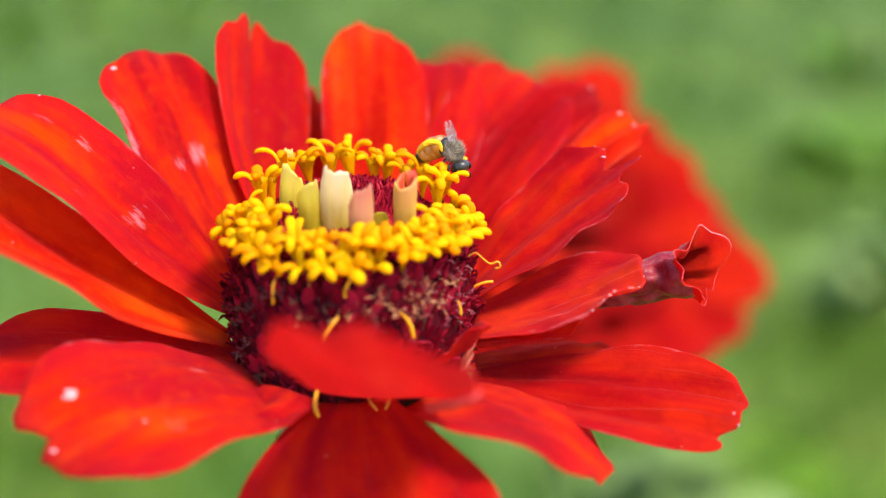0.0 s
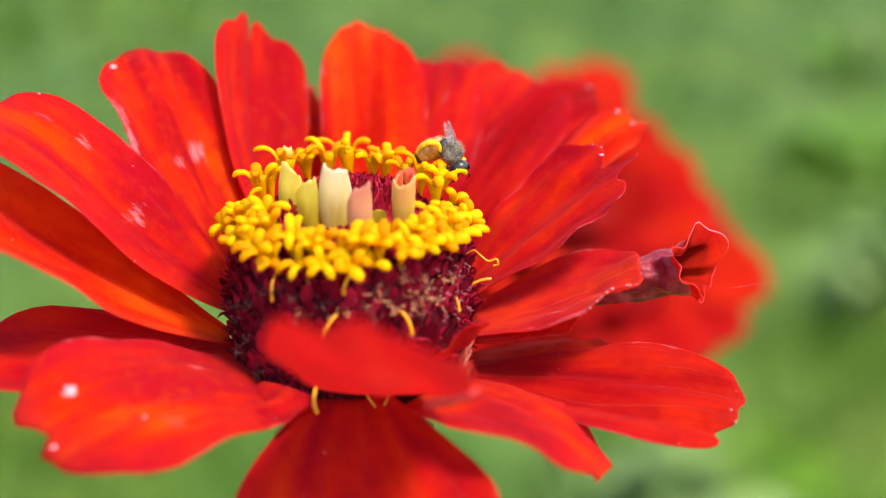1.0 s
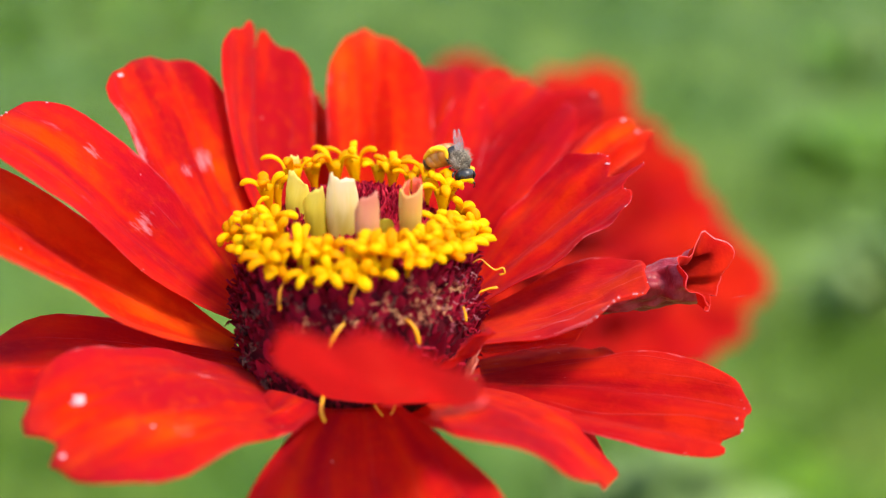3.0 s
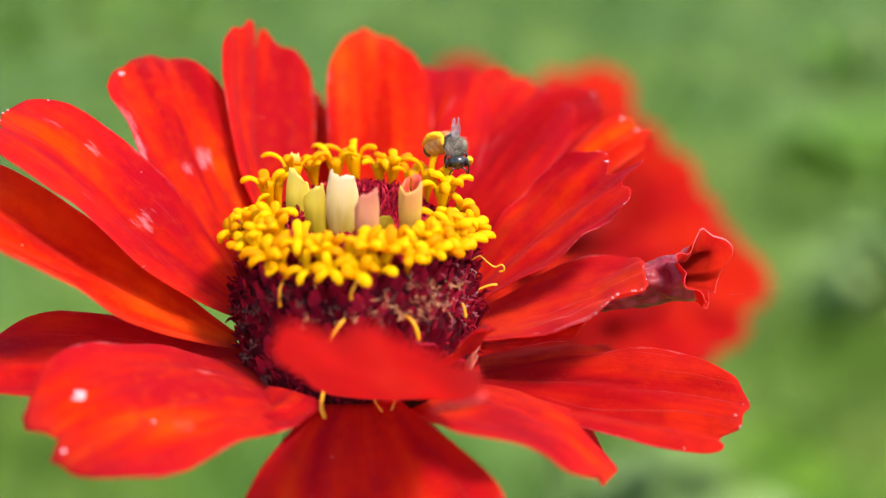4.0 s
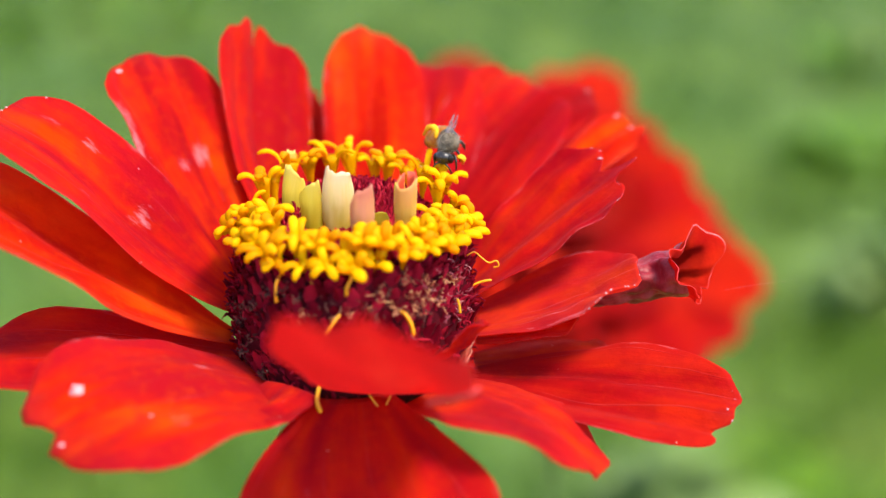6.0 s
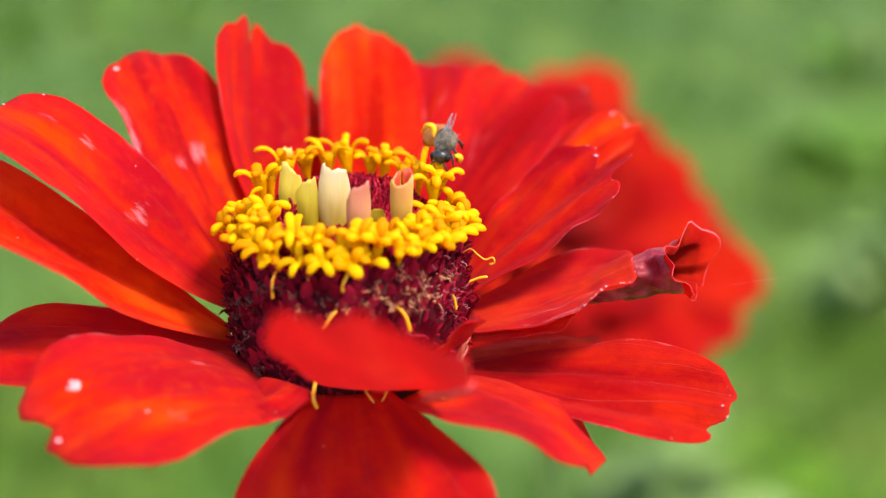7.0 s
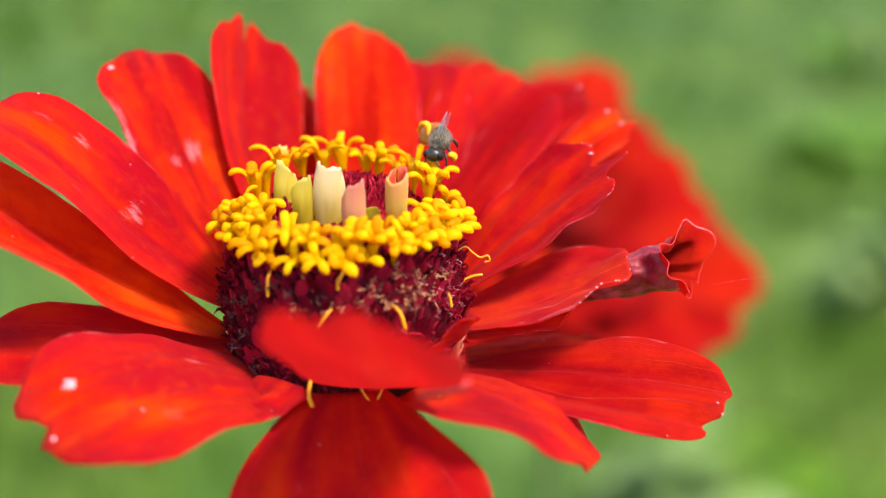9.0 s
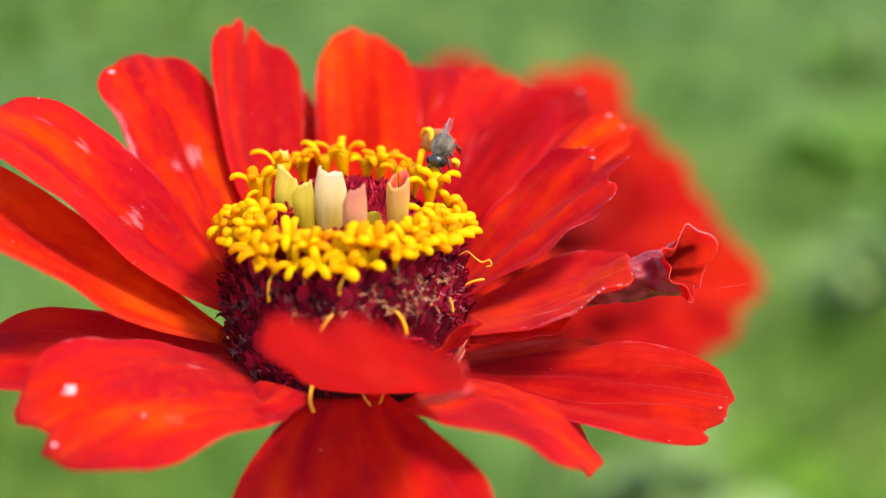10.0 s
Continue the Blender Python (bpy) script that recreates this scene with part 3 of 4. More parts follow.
SCALES = [scale_shape(2.6, 0.74, 0.16, 1, 0.12, 5), scale_shape(2.9, 0.62, 0.24, 2, 0.2, 4), scale_shape(2.3, 0.82, 0.10, 3, 0.15, 6), scale_shape(2.7, 0.56, 0.32, 4, 0.25, 3)]
SCALE_MESHES = [mesh("scale", v, f, MAROON) for v, f in SCALES]


def scale_pose(az, z, tilt, twist, k):
    r = disc_radius(z) - 0.1
    m = pose(r * math.cos(radians(az)) * MM, r * math.sin(radians(az)) * MM, z * MM, 0, 0, az)
    return m @ pose(0, 0, 0, twist * 0.3, tilt, twist) @ Matrix.Scale(k, 4)


def tangle(pile, rng, az, z, count, spread, reach, girth):
    """A knot of short crinkled threads on the disc's side."""
    for i in range(count):
        a, h = az + rng.gauss(0, spread * 5), z + rng.gauss(0, spread)
        r = disc_radius(h) + rng.uniform(0.5, 1.2)
        o = Vector((r * math.cos(radians(a)), r * math.sin(radians(a)), h))
        path, d = [], Vector((rng.gauss(0, 1), rng.gauss(0, 1), rng.gauss(0, 1))).normalized()
        for j in range(7):
            path.append(o * MM)
            o = o + d * reach / 6
            d = (d + 0.9 * Vector((rng.gauss(0, 1), rng.gauss(0, 1), rng.gauss(0, 1)))).normalized()
        wdt = [rng.uniform(0.6, 1.3) * girth * MM for _ in range(7)]
        pile.add(*sweep(path, wdt, [x * 0.7 for x in wdt], 5))


def disc_scales():
    rng = random.Random(11)
    rest = Pile()
    for row in range(13):
        z = -2.4 + row * 1.1
        count = 50
        for i in range(count):
            az = (i + 0.5 * (row % 2) + rng.uniform(-0.25, 0.25)) * 360 / count
            m = scale_pose(az, z + rng.uniform(-0.45, 0.45), rng.uniform(-3, 15), rng.uniform(-24, 24), rng.uniform(0.6, 0.95))
            k = rng.randrange(4)
            if 190 < az < 352 and row > 1:
                part("scale", SCALE_MESHES[k], disc, at=m)
            else:
                rest.add(*SCALES[k], m)
    fuzz = [scale_shape(0.9, 0.17, 0.3, 31, 0.1), scale_shape(1.2, 0.13, 0.6, 32, 0.15)]
    for i in range(650):
        m = scale_pose(rng.uniform(0, 360), rng.uniform(-2.4, 11.5), rng.uniform(-10, 75), rng.uniform(-80, 80), rng.uniform(0.6, 1.2))
        rest.add(*fuzz[i % 2], m @ Matrix.Translation((rng.uniform(0.2, 0.6) * MM, 0, 0)))
    tagged(part("outer_chaff", rest.mesh("outer_chaff", MAROON), disc), "maroon papery scales round the disc", kind="stuff")
    tip = scale_shape(0.85, 0.14, 0.1, 5)
    top = Pile()
    for i in range(1900):
        r = 9.4 * math.sqrt((i + 0.5) / 1900)
        az = i * 137.508
        y = r * math.sin(radians(az))
        z = 12.0 + 3.0 * float(smoothstep(-2.5, 4.5, y) * smoothstep(9.4, 5.5, r))
        m = pose(r * math.cos(radians(az)) * MM, r * math.sin(radians(az)) * MM, z * MM, rng.uniform(-16, 16), rng.uniform(-16, 16), rng.uniform(0, 360))
        top.add(*tip, m @ Matrix.Scale(rng.uniform(0.7, 1.25), 4))
    tagged(part("central_chaff", top.mesh("central_chaff", CHAFF_TOP), disc), "crimson bristly chaff inside the ring", kind="stuff")
    tan, dark, curls = Pile(), Pile(), Pile()
    for az, z, n in ((298, 10.9, 9), (301, 9.2, 12), (310, 10.2, 10), (308, 8.8, 12), (317, 9.6, 10), (315, 8.2, 9), (285, 10.0, 8), (279, 8.8, 7), (293, 8.4, 12), (326, 9.5, 8), (302, 7.9, 10), (251, 8.0, 8), (272, 8.3, 6), (266, 8.0, 5)):
        tangle(tan, rng, az, z, n, 0.30, 1.1, 0.065)
    for az, z, n in ((231, 9.2, 10), (225, 7.5, 10), (240, 10.0, 9), (248, 9.4, 9), (217, 7.0, 9), (212, 5.0, 12), (222, 4.2, 12), (205, 6.5, 8), (262, 9.0, 8), (305, 7.2, 9), (283, 8.0, 9), (288, 9.4, 8), (296, 8.0, 8), (216, 2.5, 14), (228, 1.0, 14), (240, -0.5, 12)):
        tangle(dark, rng, az, z, n, 0.30, 0.7, 0.065)
    for i in range(38):
        az, z = rng.gauss(329, 9), rng.uniform(5.5, 11.0)
        r = disc_radius(z) + rng.uniform(0.6, 1.1)
        o = Vector((r * math.cos(radians(az)), r * math.sin(radians(az)), z))
        q, ph = rng.uniform(0.14, 0.30), rng.uniform(0, 6)
        path = [(o + Vector((q * math.cos(ph + j), q * math.sin(ph + j) * 0.7, 0.12 * j * math.cos(ph)))) * MM for j in range(6)]
        curls.add(*sweep(path, [0.04 * MM] * 6, [0.04 * MM] * 6, 5))
    tagged(part("stigma_litter", tan.mesh("stigma_litter", DRIED), disc), "tan shrivelled stigmas caught between the scales", kind="stuff")
    tagged(part("stigma_litter", dark.mesh("stigma_litter", BLACKENED), disc), "blackened shrivelled stigmas on the disc's side", kind="stuff")
    tagged(part("curl_litter", curls.mesh("curl_litter", PALE_CURL), disc), "tiny pale pink curled styles", kind="stuff")


disc_scales()


# ---- yellow ring of open florets ----
def floret_mesh(seed, tube, spread, length, fat, flare=0.62, lobes=5):
    """Slender tube that opens into fleshy lobes, which arch outwards and curl under at their round tips."""
    rng = random.Random(seed)
    pile = Pile()
    pile.add(*sweep([(0, 0, -0.8 * MM), (0, 0, tube * 0.3 * MM), (0, 0, tube * 0.6 * MM), (0, 0, tube * 0.85 * MM), (0, 0, (tube + 0.1) * MM)], *([[q * MM for q in (0.22, 0.26, 0.40 * flare + 0.08, 0.8 * flare, flare)]] * 2), 10))
    for k in range(lobes):
        a = 2 * math.pi * (k + rng.uniform(-0.25, 0.25)) / lobes
        d, sd = Vector((math.cos(a), math.sin(a), 0)), Vector((-math.sin(a), math.cos(a), 0))
        ln = length * rng.uniform(0.8, 1.2)
        bend, twist = rng.uniform(0.6, 1.25) * spread, rng.uniform(-0.3, 0.3)
        p, path = d * (flare - 0.28) + Vector((0, 0, tube - 0.35)), []
        n = 11
        for j in range(n):
            path.append(p * MM)
            el = math.radians(80 - bend * (j / (n - 1)) ** 1.15)
            p = p + ((d + sd * twist * j / n) * math.cos(el) + Vector((0, 0, math.sin(el)))) * (ln / (n - 1))
        q = fat * rng.uniform(0.85, 1.15)
        wd = [q * f * MM for f in (0.95, 0.92, 0.92, 0.94, 0.98, 1.0, 1.02, 1.02, 0.95, 0.75, 0.34)]
        hg = [x * f for x, f in zip(wd, (0.4, 0.4, 0.42, 0.45, 0.5, 0.55, 0.6, 0.65, 0.7, 0.8, 0.9))]
        pile.add(*sweep(path, wd, hg, 9))
    return pile.mesh("floret", YELLOW)


OUTER = [floret_mesh(1, 2.3, 140, 2.3, 0.48), floret_mesh(2, 2.1, 165, 2.6, 0.45), floret_mesh(3, 2.5, 120, 2.1, 0.50), floret_mesh(4, 2.2, 180, 2.8, 0.45, lobes=4), floret_mesh(5, 2.0, 105, 2.1, 0.50, lobes=4)]
UPRIGHT = [floret_mesh(9, 2.8, 95, 1.8, 0.50), floret_mesh(10, 3.1, 125, 2.1, 0.47), floret_mesh(11, 2.5, 155, 2.3, 0.48, lobes=4), floret_mesh(12, 2.9, 175, 2.5, 0.45, lobes=4)]
TALL = [floret_mesh(6, 4.0, 170, 2.8, 0.44, 0.95, 4), floret_mesh(7, 3.7, 150, 2.5, 0.46, 0.9, 5), floret_mesh(8, 4.3, 185, 3.0, 0.43, 1.05, 4), floret_mesh(13, 4.0, 135, 2.2, 0.48, 0.9, 4)]


def floret_ring():
    rng = random.Random(21)
    # count, radius, height, outward lean, spread of the lean, meshes, where round the ring (share towards the back)
    for count, r, z, lean, wob, kinds, low, high in ((30, 9.8, 11.0, 40, 14, OUTER, 0.0, 0.58), (27, 9.0, 11.1, 22, 12, UPRIGHT, 0.0, 0.64), (18, 8.3, 11.0, 6, 10, UPRIGHT, 0.0, 0.40), (27, 8.9, 12.0, 8, 9, TALL, 0.62, 1.0)):
        for i in range(count):
            az = (i + rng.uniform(-0.3, 0.3)) * 360 / count
            back = 0.5 + 0.5 * math.sin(radians(az))
            rr, z1, tilt = r + rng.uniform(-0.4, 0.4), z + rng.uniform(-0.4, 0.4) + 0.5 * back, lean + rng.uniform(-wob, wob)
            side, spin, k = rng.uniform(-9, 9), rng.uniform(0, 72), rng.uniform(0.88, 1.08)
            if not low <= back <= high:
                continue
            m = pose(rr * math.cos(radians(az)) * MM, rr * math.sin(radians(az)) * MM, z1 * MM, 0, 0, az)
            m = m @ pose(0, 0, 0, side, tilt, 0) @ pose(0, 0, 0, 0, 0, spin)
            part("floret", rng.choice(kinds), zinnia, at=m @ Matrix.Scale(k, 4))


floret_ring()


# ---- pale unopened ray florets inside the ring ----
def young_floret(x, y, height, width, lean, turn, mat, label, gape=0.2, tip=None, slant=0.03, slope=0.0):
    """A rolled tube, flattened, slit down one side and cut slantwise at the mouth."""
    rows, cols = 12, 15
    outer, inner = [], []
    for i in range(rows):
        t = i / (rows - 1)
        w = width * (0.72 + 0.22 * math.sin(math.pi * min(1, 0.1 + t * 0.55)) - (0.05 if tip else 0.18) * float(smoothstep(0.65, 1, t)))
        for j in range(cols):
            a = math.radians(345 if tip else 250 - gape * 60 * t) * (j / (cols - 1) - 0.5)
            zz = height * t * (1.0 + t ** 3 * (slope * math.sin(a) + (0.0 if tip else 1.0) * (0.03 * math.sin(a + 5 * height) + 0.03 * math.sin(2.7 * a + 3 * height) + 0.015 * math.sin(7 * a + height)) - slant * (math.cos(a) - 0.4)) - (0.0 if tip else 0.10) * t ** 4 * (abs(j / (cols - 1) - 0.5) * 2) ** 3)
            k = 1 + 0.05 * math.cos(8 * a + 2 * t) + 0.16 * noise.noise(Vector((1.3 * math.cos(a) + 7 * x, 1.3 * math.sin(a), 2.4 * t)))
            v = Vector((math.cos(a) * w * 0.5 * k * (1 - (0.2 if tip else 0.75) * float(smoothstep(0.45, 1, t))), math.sin(a) * w * k, zz))
            v.x += 0.35 * t * t - 0.3 * w
            outer.append(v)
            inner.append(Vector((v.x * 0.84, v.y * 0.84, v.z)))
    verts = [v * MM for v in outer + inner]
    n, faces = rows * cols, []
    for i in range(rows - 1):
        for j in range(cols - 1):
            a = i * cols + j
            faces += [(a, a + 1, a + cols + 1, a + cols), (n + a, n + a + cols, n + a + cols + 1, n + a + 1)]
        for j in (0, cols - 1):
            a = i * cols + j
            faces.append((a, a + cols, n + a + cols, n + a))
    for j in range(cols - 1):
        a = (rows - 1) * cols + j
        faces.append((a, a + 1, n + a + 1, n + a))
    me = mesh("young_floret", verts, faces, mat)
    m = pose(x * MM, y * MM, 12.6 * MM, 0, 0, turn) @ pose(0, 0, 0, 0, lean, 0)
    ob = part("young_floret", me, zinnia, label, m)
    if tip:
        me.materials.append(tip)
        for p in me.polygons:
            if (min(p.vertices) >= n and p.center.z > 0.55 * height * MM) or p.center.z > height * 1.09 * MM:
                p.material_index = 1
    return ob


young_floret(-5.9, 1.2, 5.0, 1.35, -12, 250, LIME, "cream and lime unopened ray floret", slope=-0.16)
young_floret(-3.7, -1.6, 4.8, 1.15, 3, 262, LIME, "lime-yellow unopened ray floret", slope=0.10)
young_floret(-1.2, -1.4, 6.2, 1.58, 7, 285, CREAM, "tall cream unopened ray floret", slope=-0.09)
young_floret(1.4, -5.6, 5.4, 1.20, 3, 275, PINK, "salmon-pink unopened ray floret", slope=0.10)
young_floret(2.9, -2.6, 2.4, 0.85, 8, 260, LIME, "short lime unopened ray floret")
young_floret(5.3, -3.4, 5.5, 1.12, 6, 282, BUFF, "cream unopened ray floret with a red mouth", 0.0, BLUSH, 0.12, 0.07)
young_floret(4.5, 1.2, 3.8, 0.80, -6, 240, LIME, "short lime unopened ray floret")
young_floret(-6.5, 7.2, 5.2, 0.65, -8, 270, LIME, "cream unopened ray floret among the yellow ones")


# ---- spent orange styles hanging out of the disc ----
def style(az, z, out, run, thick=0.24):
    """A thread that starts on the disc's side; run: steps (sideways, outwards, up) in mm."""
    r = disc_radius(z) + out
    o = Vector((r * math.cos(radians(az)), r * math.sin(radians(az)), z))
    d, sd = Vector((math.cos(radians(az)), math.sin(radians(az)), 0)), Vector((-math.sin(radians(az)), math.cos(radians(az)), 0))
    pts = [o]
    for s, q, u in run:
        pts.append(pts[-1] + sd * s + d * q + Vector((0, 0, u)))
    path = [q * MM for q in flowing(pts, 5)]
    n = len(path)
    w = [thick * (0.52 + 0.26 * i / n) * MM for i in range(n)]
    w[-1] *= 0.5
    part("style", mesh("style", *sweep(path, w, w, 7), FILAMENT), zinnia, "curled orange thread")


style(237, 10.9, 0.6, [(-0.05, 0.5, -0.7), (0.1, 0.2, -0.8), (0.0, 0.0, -0.9)])
style(253, 12.2, 0.6, [(0.0, 0.5, -0.8), (0.2, 0.3, -0.9), (0.5, 0.0, -0.7)])
style(274, 11.9, 0.8, [(-0.2, 0.4, -0.7), (-0.4, 0.2, -0.8), (-0.05, 0.0, -0.8)], 0.28)
style(268, 8.2, 0.9, [(-0.4, 0.5, -0.3), (-0.6, 0.4, -0.8), (-0.3, 0.1, -0.9)], 0.26)
style(293, 8.1, 0.7, [(0.5, 0.5, -0.1), (0.5, 0.3, -0.9), (0.3, 0.0, -1.3)], 0.28)
style(352, 10.0, 0.5, [(0.3, 0.7, 0.3), (0.1, 0.7, -0.6), (0.1, 0.7, -0.5), (0.1, 0.7, 0.2), (0.0, 0.2, -0.5), (0.0, -0.5, -0.2)], 0.15)
style(346, 7.4, 0.6, [(0.3, 0.9, 0.4), (0.2, 1.0, 0.2)], 0.2)
style(327, 7.6, 0.8, [(0.1, 0.2, -0.7), (0.0, 0.1, -0.8)], 0.2)
style(260, 2.0, 1.3, [(-0.2, 0.6, -0.8), (0.0, 0.4, -1.1), (0.3, 0.0, -0.9)], 0.3)
style(304, 1.9, 1.6, [(-0.2, 2.4, -0.2), (0.0, 0.8, -1.0), (0.4, 0.2, -0.6)], 0.28)
style(279, 0.9, 1.5, [(0.3, 0.3, -0.6), (0.5, 0.2, -0.7)], 0.14)
style(289, 0.9, 1.5, [(-0.3, 0.3, -0.6), (-0.5, 0.2, -0.8)], 0.14)


# ---- small marks and withered bits on the bloom ----
def speck(x, y, z, size, flat=0.35, tilt=0.0):
    v, f = ball(size * MM, size * 0.8 * MM, size * flat * MM, 14, 8, 0.7, x)
    part("speck", mesh("speck", v, f, SPECK), zinnia, "whitish dried droplet", pose(x * MM, y * MM, z * MM, tilt, 0, 0))




def speck_on(petal, along, across, size, flat=0.5):
    """A dried droplet or frayed crumb on a petal's face or rim."""
    cols = len(petal.data.vertices) // 72
    f = across / 20 * (cols - 1)
    a = along * cols + min(int(f), cols - 2)
    v = petal.data.vertices[a].co.lerp(petal.data.vertices[a + 1].co, f - int(f)) / MM
    speck(v.x, v.y, v.z, size, flat)


for ob, along, across, size in ((BACK_LEFT, 33, 15, 0.40), (RIGHT_UP, 34, 12, 0.22), (BACK_RIGHT, 34, 10, 0.26), (BACK_RIGHT, 33, 15, 0.24), (BACK_HIGH, 34, 12, 0.22), (FRONT_LEFT, 33, 11, 0.28), (FRONT_LEFT, 22, 12, 0.15)):
    speck_on(ob, along, across, size)
speck_on(FRONT_LEFT, 28, 8, 0.56, 0.95)
# pale crumbs along torn tips
crumb = random.Random(17)
for ob, first, last, count in ((RIGHT_MID, 0, 12, 18), (RIGHT_UP, 3, 10, 9), (RIGHT_UP, 12, 15, 4), (LEFT_TOP, 3, 9, 5), (RIGHT_LOW, 8, 14, 5)):
    for i in range(count):
        speck_on(ob, crumb.choice((34, 35, 35)), crumb.uniform(first, last), 0.03 + 0.10 * crumb.random() ** 2.5, 0.8)


def crumpled(x, y, z, length, width, rz, ry, mat, seed, label):
    """A shrivelled scrap, folded and twisted along its length."""
    rg = random.Random(seed)
    rows, cols = 12, 9
    ph = [rg.uniform(0, 6) for _ in range(4)]
    top, low = [], []
    for i in range(rows):
        t = i / (rows - 1)
        for j in range(cols):
            u = 2 * j / (cols - 1) - 1
            w = width * (0.35 + 0.65 * math.sin(math.pi * (0.1 + 0.85 * t)))
            zz = 0.45 * width * math.sin(3.2 * u + 5 * t + ph[0]) + 0.25 * width * math.sin(7 * u - 6 * t + ph[1])
            tw = 0.9 * t * math.sin(ph[2])
            q = Vector((length * t, w * u * math.cos(tw) * 0.8, zz + w * u * math.sin(tw) + 0.3 * length * t * t))
            top.append(q * MM)
            low.append((q - Vector((0.03, 0, 0.12))) * MM)
    m, faces = rows * cols, []
    for i in range(rows - 1):
        for j in range(cols - 1):
            a = i * cols + j
            faces += [(a, a + cols, a + cols + 1, a + 1), (m + a, m + a + 1, m + a + cols + 1, m + a + cols)]
        for a, c in ((i * cols, 0), (i * cols + cols - 1, 1)):
            faces.append((a, m + a, m + a + cols, a + cols) if not c else (a, a + cols, m + a + cols, m + a))
    part("withered_scrap", mesh("withered_scrap", top + low, faces, mat), zinnia, label, pose(x * MM, y * MM, z * MM, 0, ry, rz))


crumpled(10.2, -8.8, 1.4, 2.2, 0.5, 35, -38, DRY_SKIN, 3, "tan shrivelled floret")
crumpled(11.2, -7.2, 2.9, 1.6, 0.45, 70, -30, DRY_SKIN, 9, "tan shrivelled floret")
edge_at = FRONT_SHORT.data.vertices[14 * 21 + 19].co / MM
crumpled(edge_at.x - 3.4, edge_at.y - 0.9, edge_at.z - 0.3, 4.2, 0.65, 4, 4, BLUSH_SKIN, 5, "pinkish withered petal edge")


def rolled_tip():
    """The withered end of a petal, rolled into a trumpet: dark wrinkled outside, scarlet inside, thin pale frilly rim."""
    line = flowing([(16.5, 4.0, 3.0), (21.0, 3.4, 3.8), (25.5, 2.6, 5.0), (28.6, 2.2, 6.0), (31.4, 1.4, 6.8), (33.5, 0.0, 7.7)], 9)
    rows, cols = len(line), 49
    grid = []
    for k in range(2):
        for i, c in enumerate(line):
            t = i / (rows - 1)
            ax = (line[min(i + 1, rows - 1)] - line[max(i - 1, 0)]).normalized()
            sd = ax.cross(Vector((0, 0, 1))).normalized()
            up = sd.cross(ax)
            r = float(np.interp(t, [0, 0.22, 0.42, 0.62, 0.80, 0.92, 1], [0.3, 1.0, 1.9, 2.4, 2.4, 2.6, 3.4])) - 0.10 * k
            for j in range(cols):
                a = radians(-115 + 352 * j / (cols - 1))
                q = r * (1 + t ** 3 * (0.24 * math.sin(3 * a + 0.7) + 0.13 * math.sin(7 * a + 1) + 0.05 * math.sin(13 * a)) + 0.09 * (1 - t) * math.sin(9 * a + 5 * t) + 0.40 * noise.noise(Vector((t * 8, math.cos(a) * 1.7, math.sin(a) * 1.7))) + 0.40 * t ** 3 * max(0.0, math.cos(a - radians(115))))
                run = 0.75 * t ** 4 * (math.sin(2 * a + 2.2) + 0.5 * math.sin(5 * a))
                q *= 1 - 0.45 * t ** 3 * math.exp(-j / 5.0)
                grid.append((c + sd * (q * math.cos(a)) + up * (0.85 * q * math.sin(a)) + ax * run) * MM)
    n, faces, kind = rows * cols, [], []
    for i in range(rows - 1):
        for j in range(cols - 1):
            a = i * cols + j
            faces += [(a, a + 1, a + cols + 1, a + cols), (n + a, n + a + cols, n + a + cols + 1, n + a + 1)]
            kind += [0 if i < rows - 5 else 1, 1]
    for j in range(cols - 1):
        a = (rows - 1) * cols + j
        faces.append((a, a + 1, n + a + 1, n + a))
        kind.append(2)
    for i in range(rows - 1):
        for a in (i * cols, i * cols + cols - 1):
            faces.append((a, a + cols, n + a + cols, n + a))
            kind.append(0)
    uvs = [(j / (cols - 1) * 0.7 + 0.15, 0.3 + 0.5 * i / (rows - 1)) for k in range(2) for i in range(rows) for j in range(cols)]
    me = mesh("rolled_tip", grid, faces, BRUISED, uvs)
    # the deeper red inside the mouth paints the shade within the scarlet trumpet
    me.materials.append(CRIMSON)
    # paler skin on the rim faces, painted as the edge that catches sun
    me.materials.append(BLUSH_SKIN)
    for p, k in zip(me.polygons, kind):
        p.material_index = k
    part("rolled_tip", me, RIGHT_CURL, "withered maroon roll with a frilly scarlet mouth")


rolled_tip()
thread = [(35.5 + 0.9 * i, -3.0 + 0.1 * i, 7.0 + 0.14 * i - 0.006 * i * i) for i in range(9)]
part("silk_thread", mesh("silk_thread", *sweep([Vector(q) * MM for q in thread], [0.004 * MM] * 9, [0.004 * MM] * 9, 5), SPECK), zinnia, "fine pale silk thread")


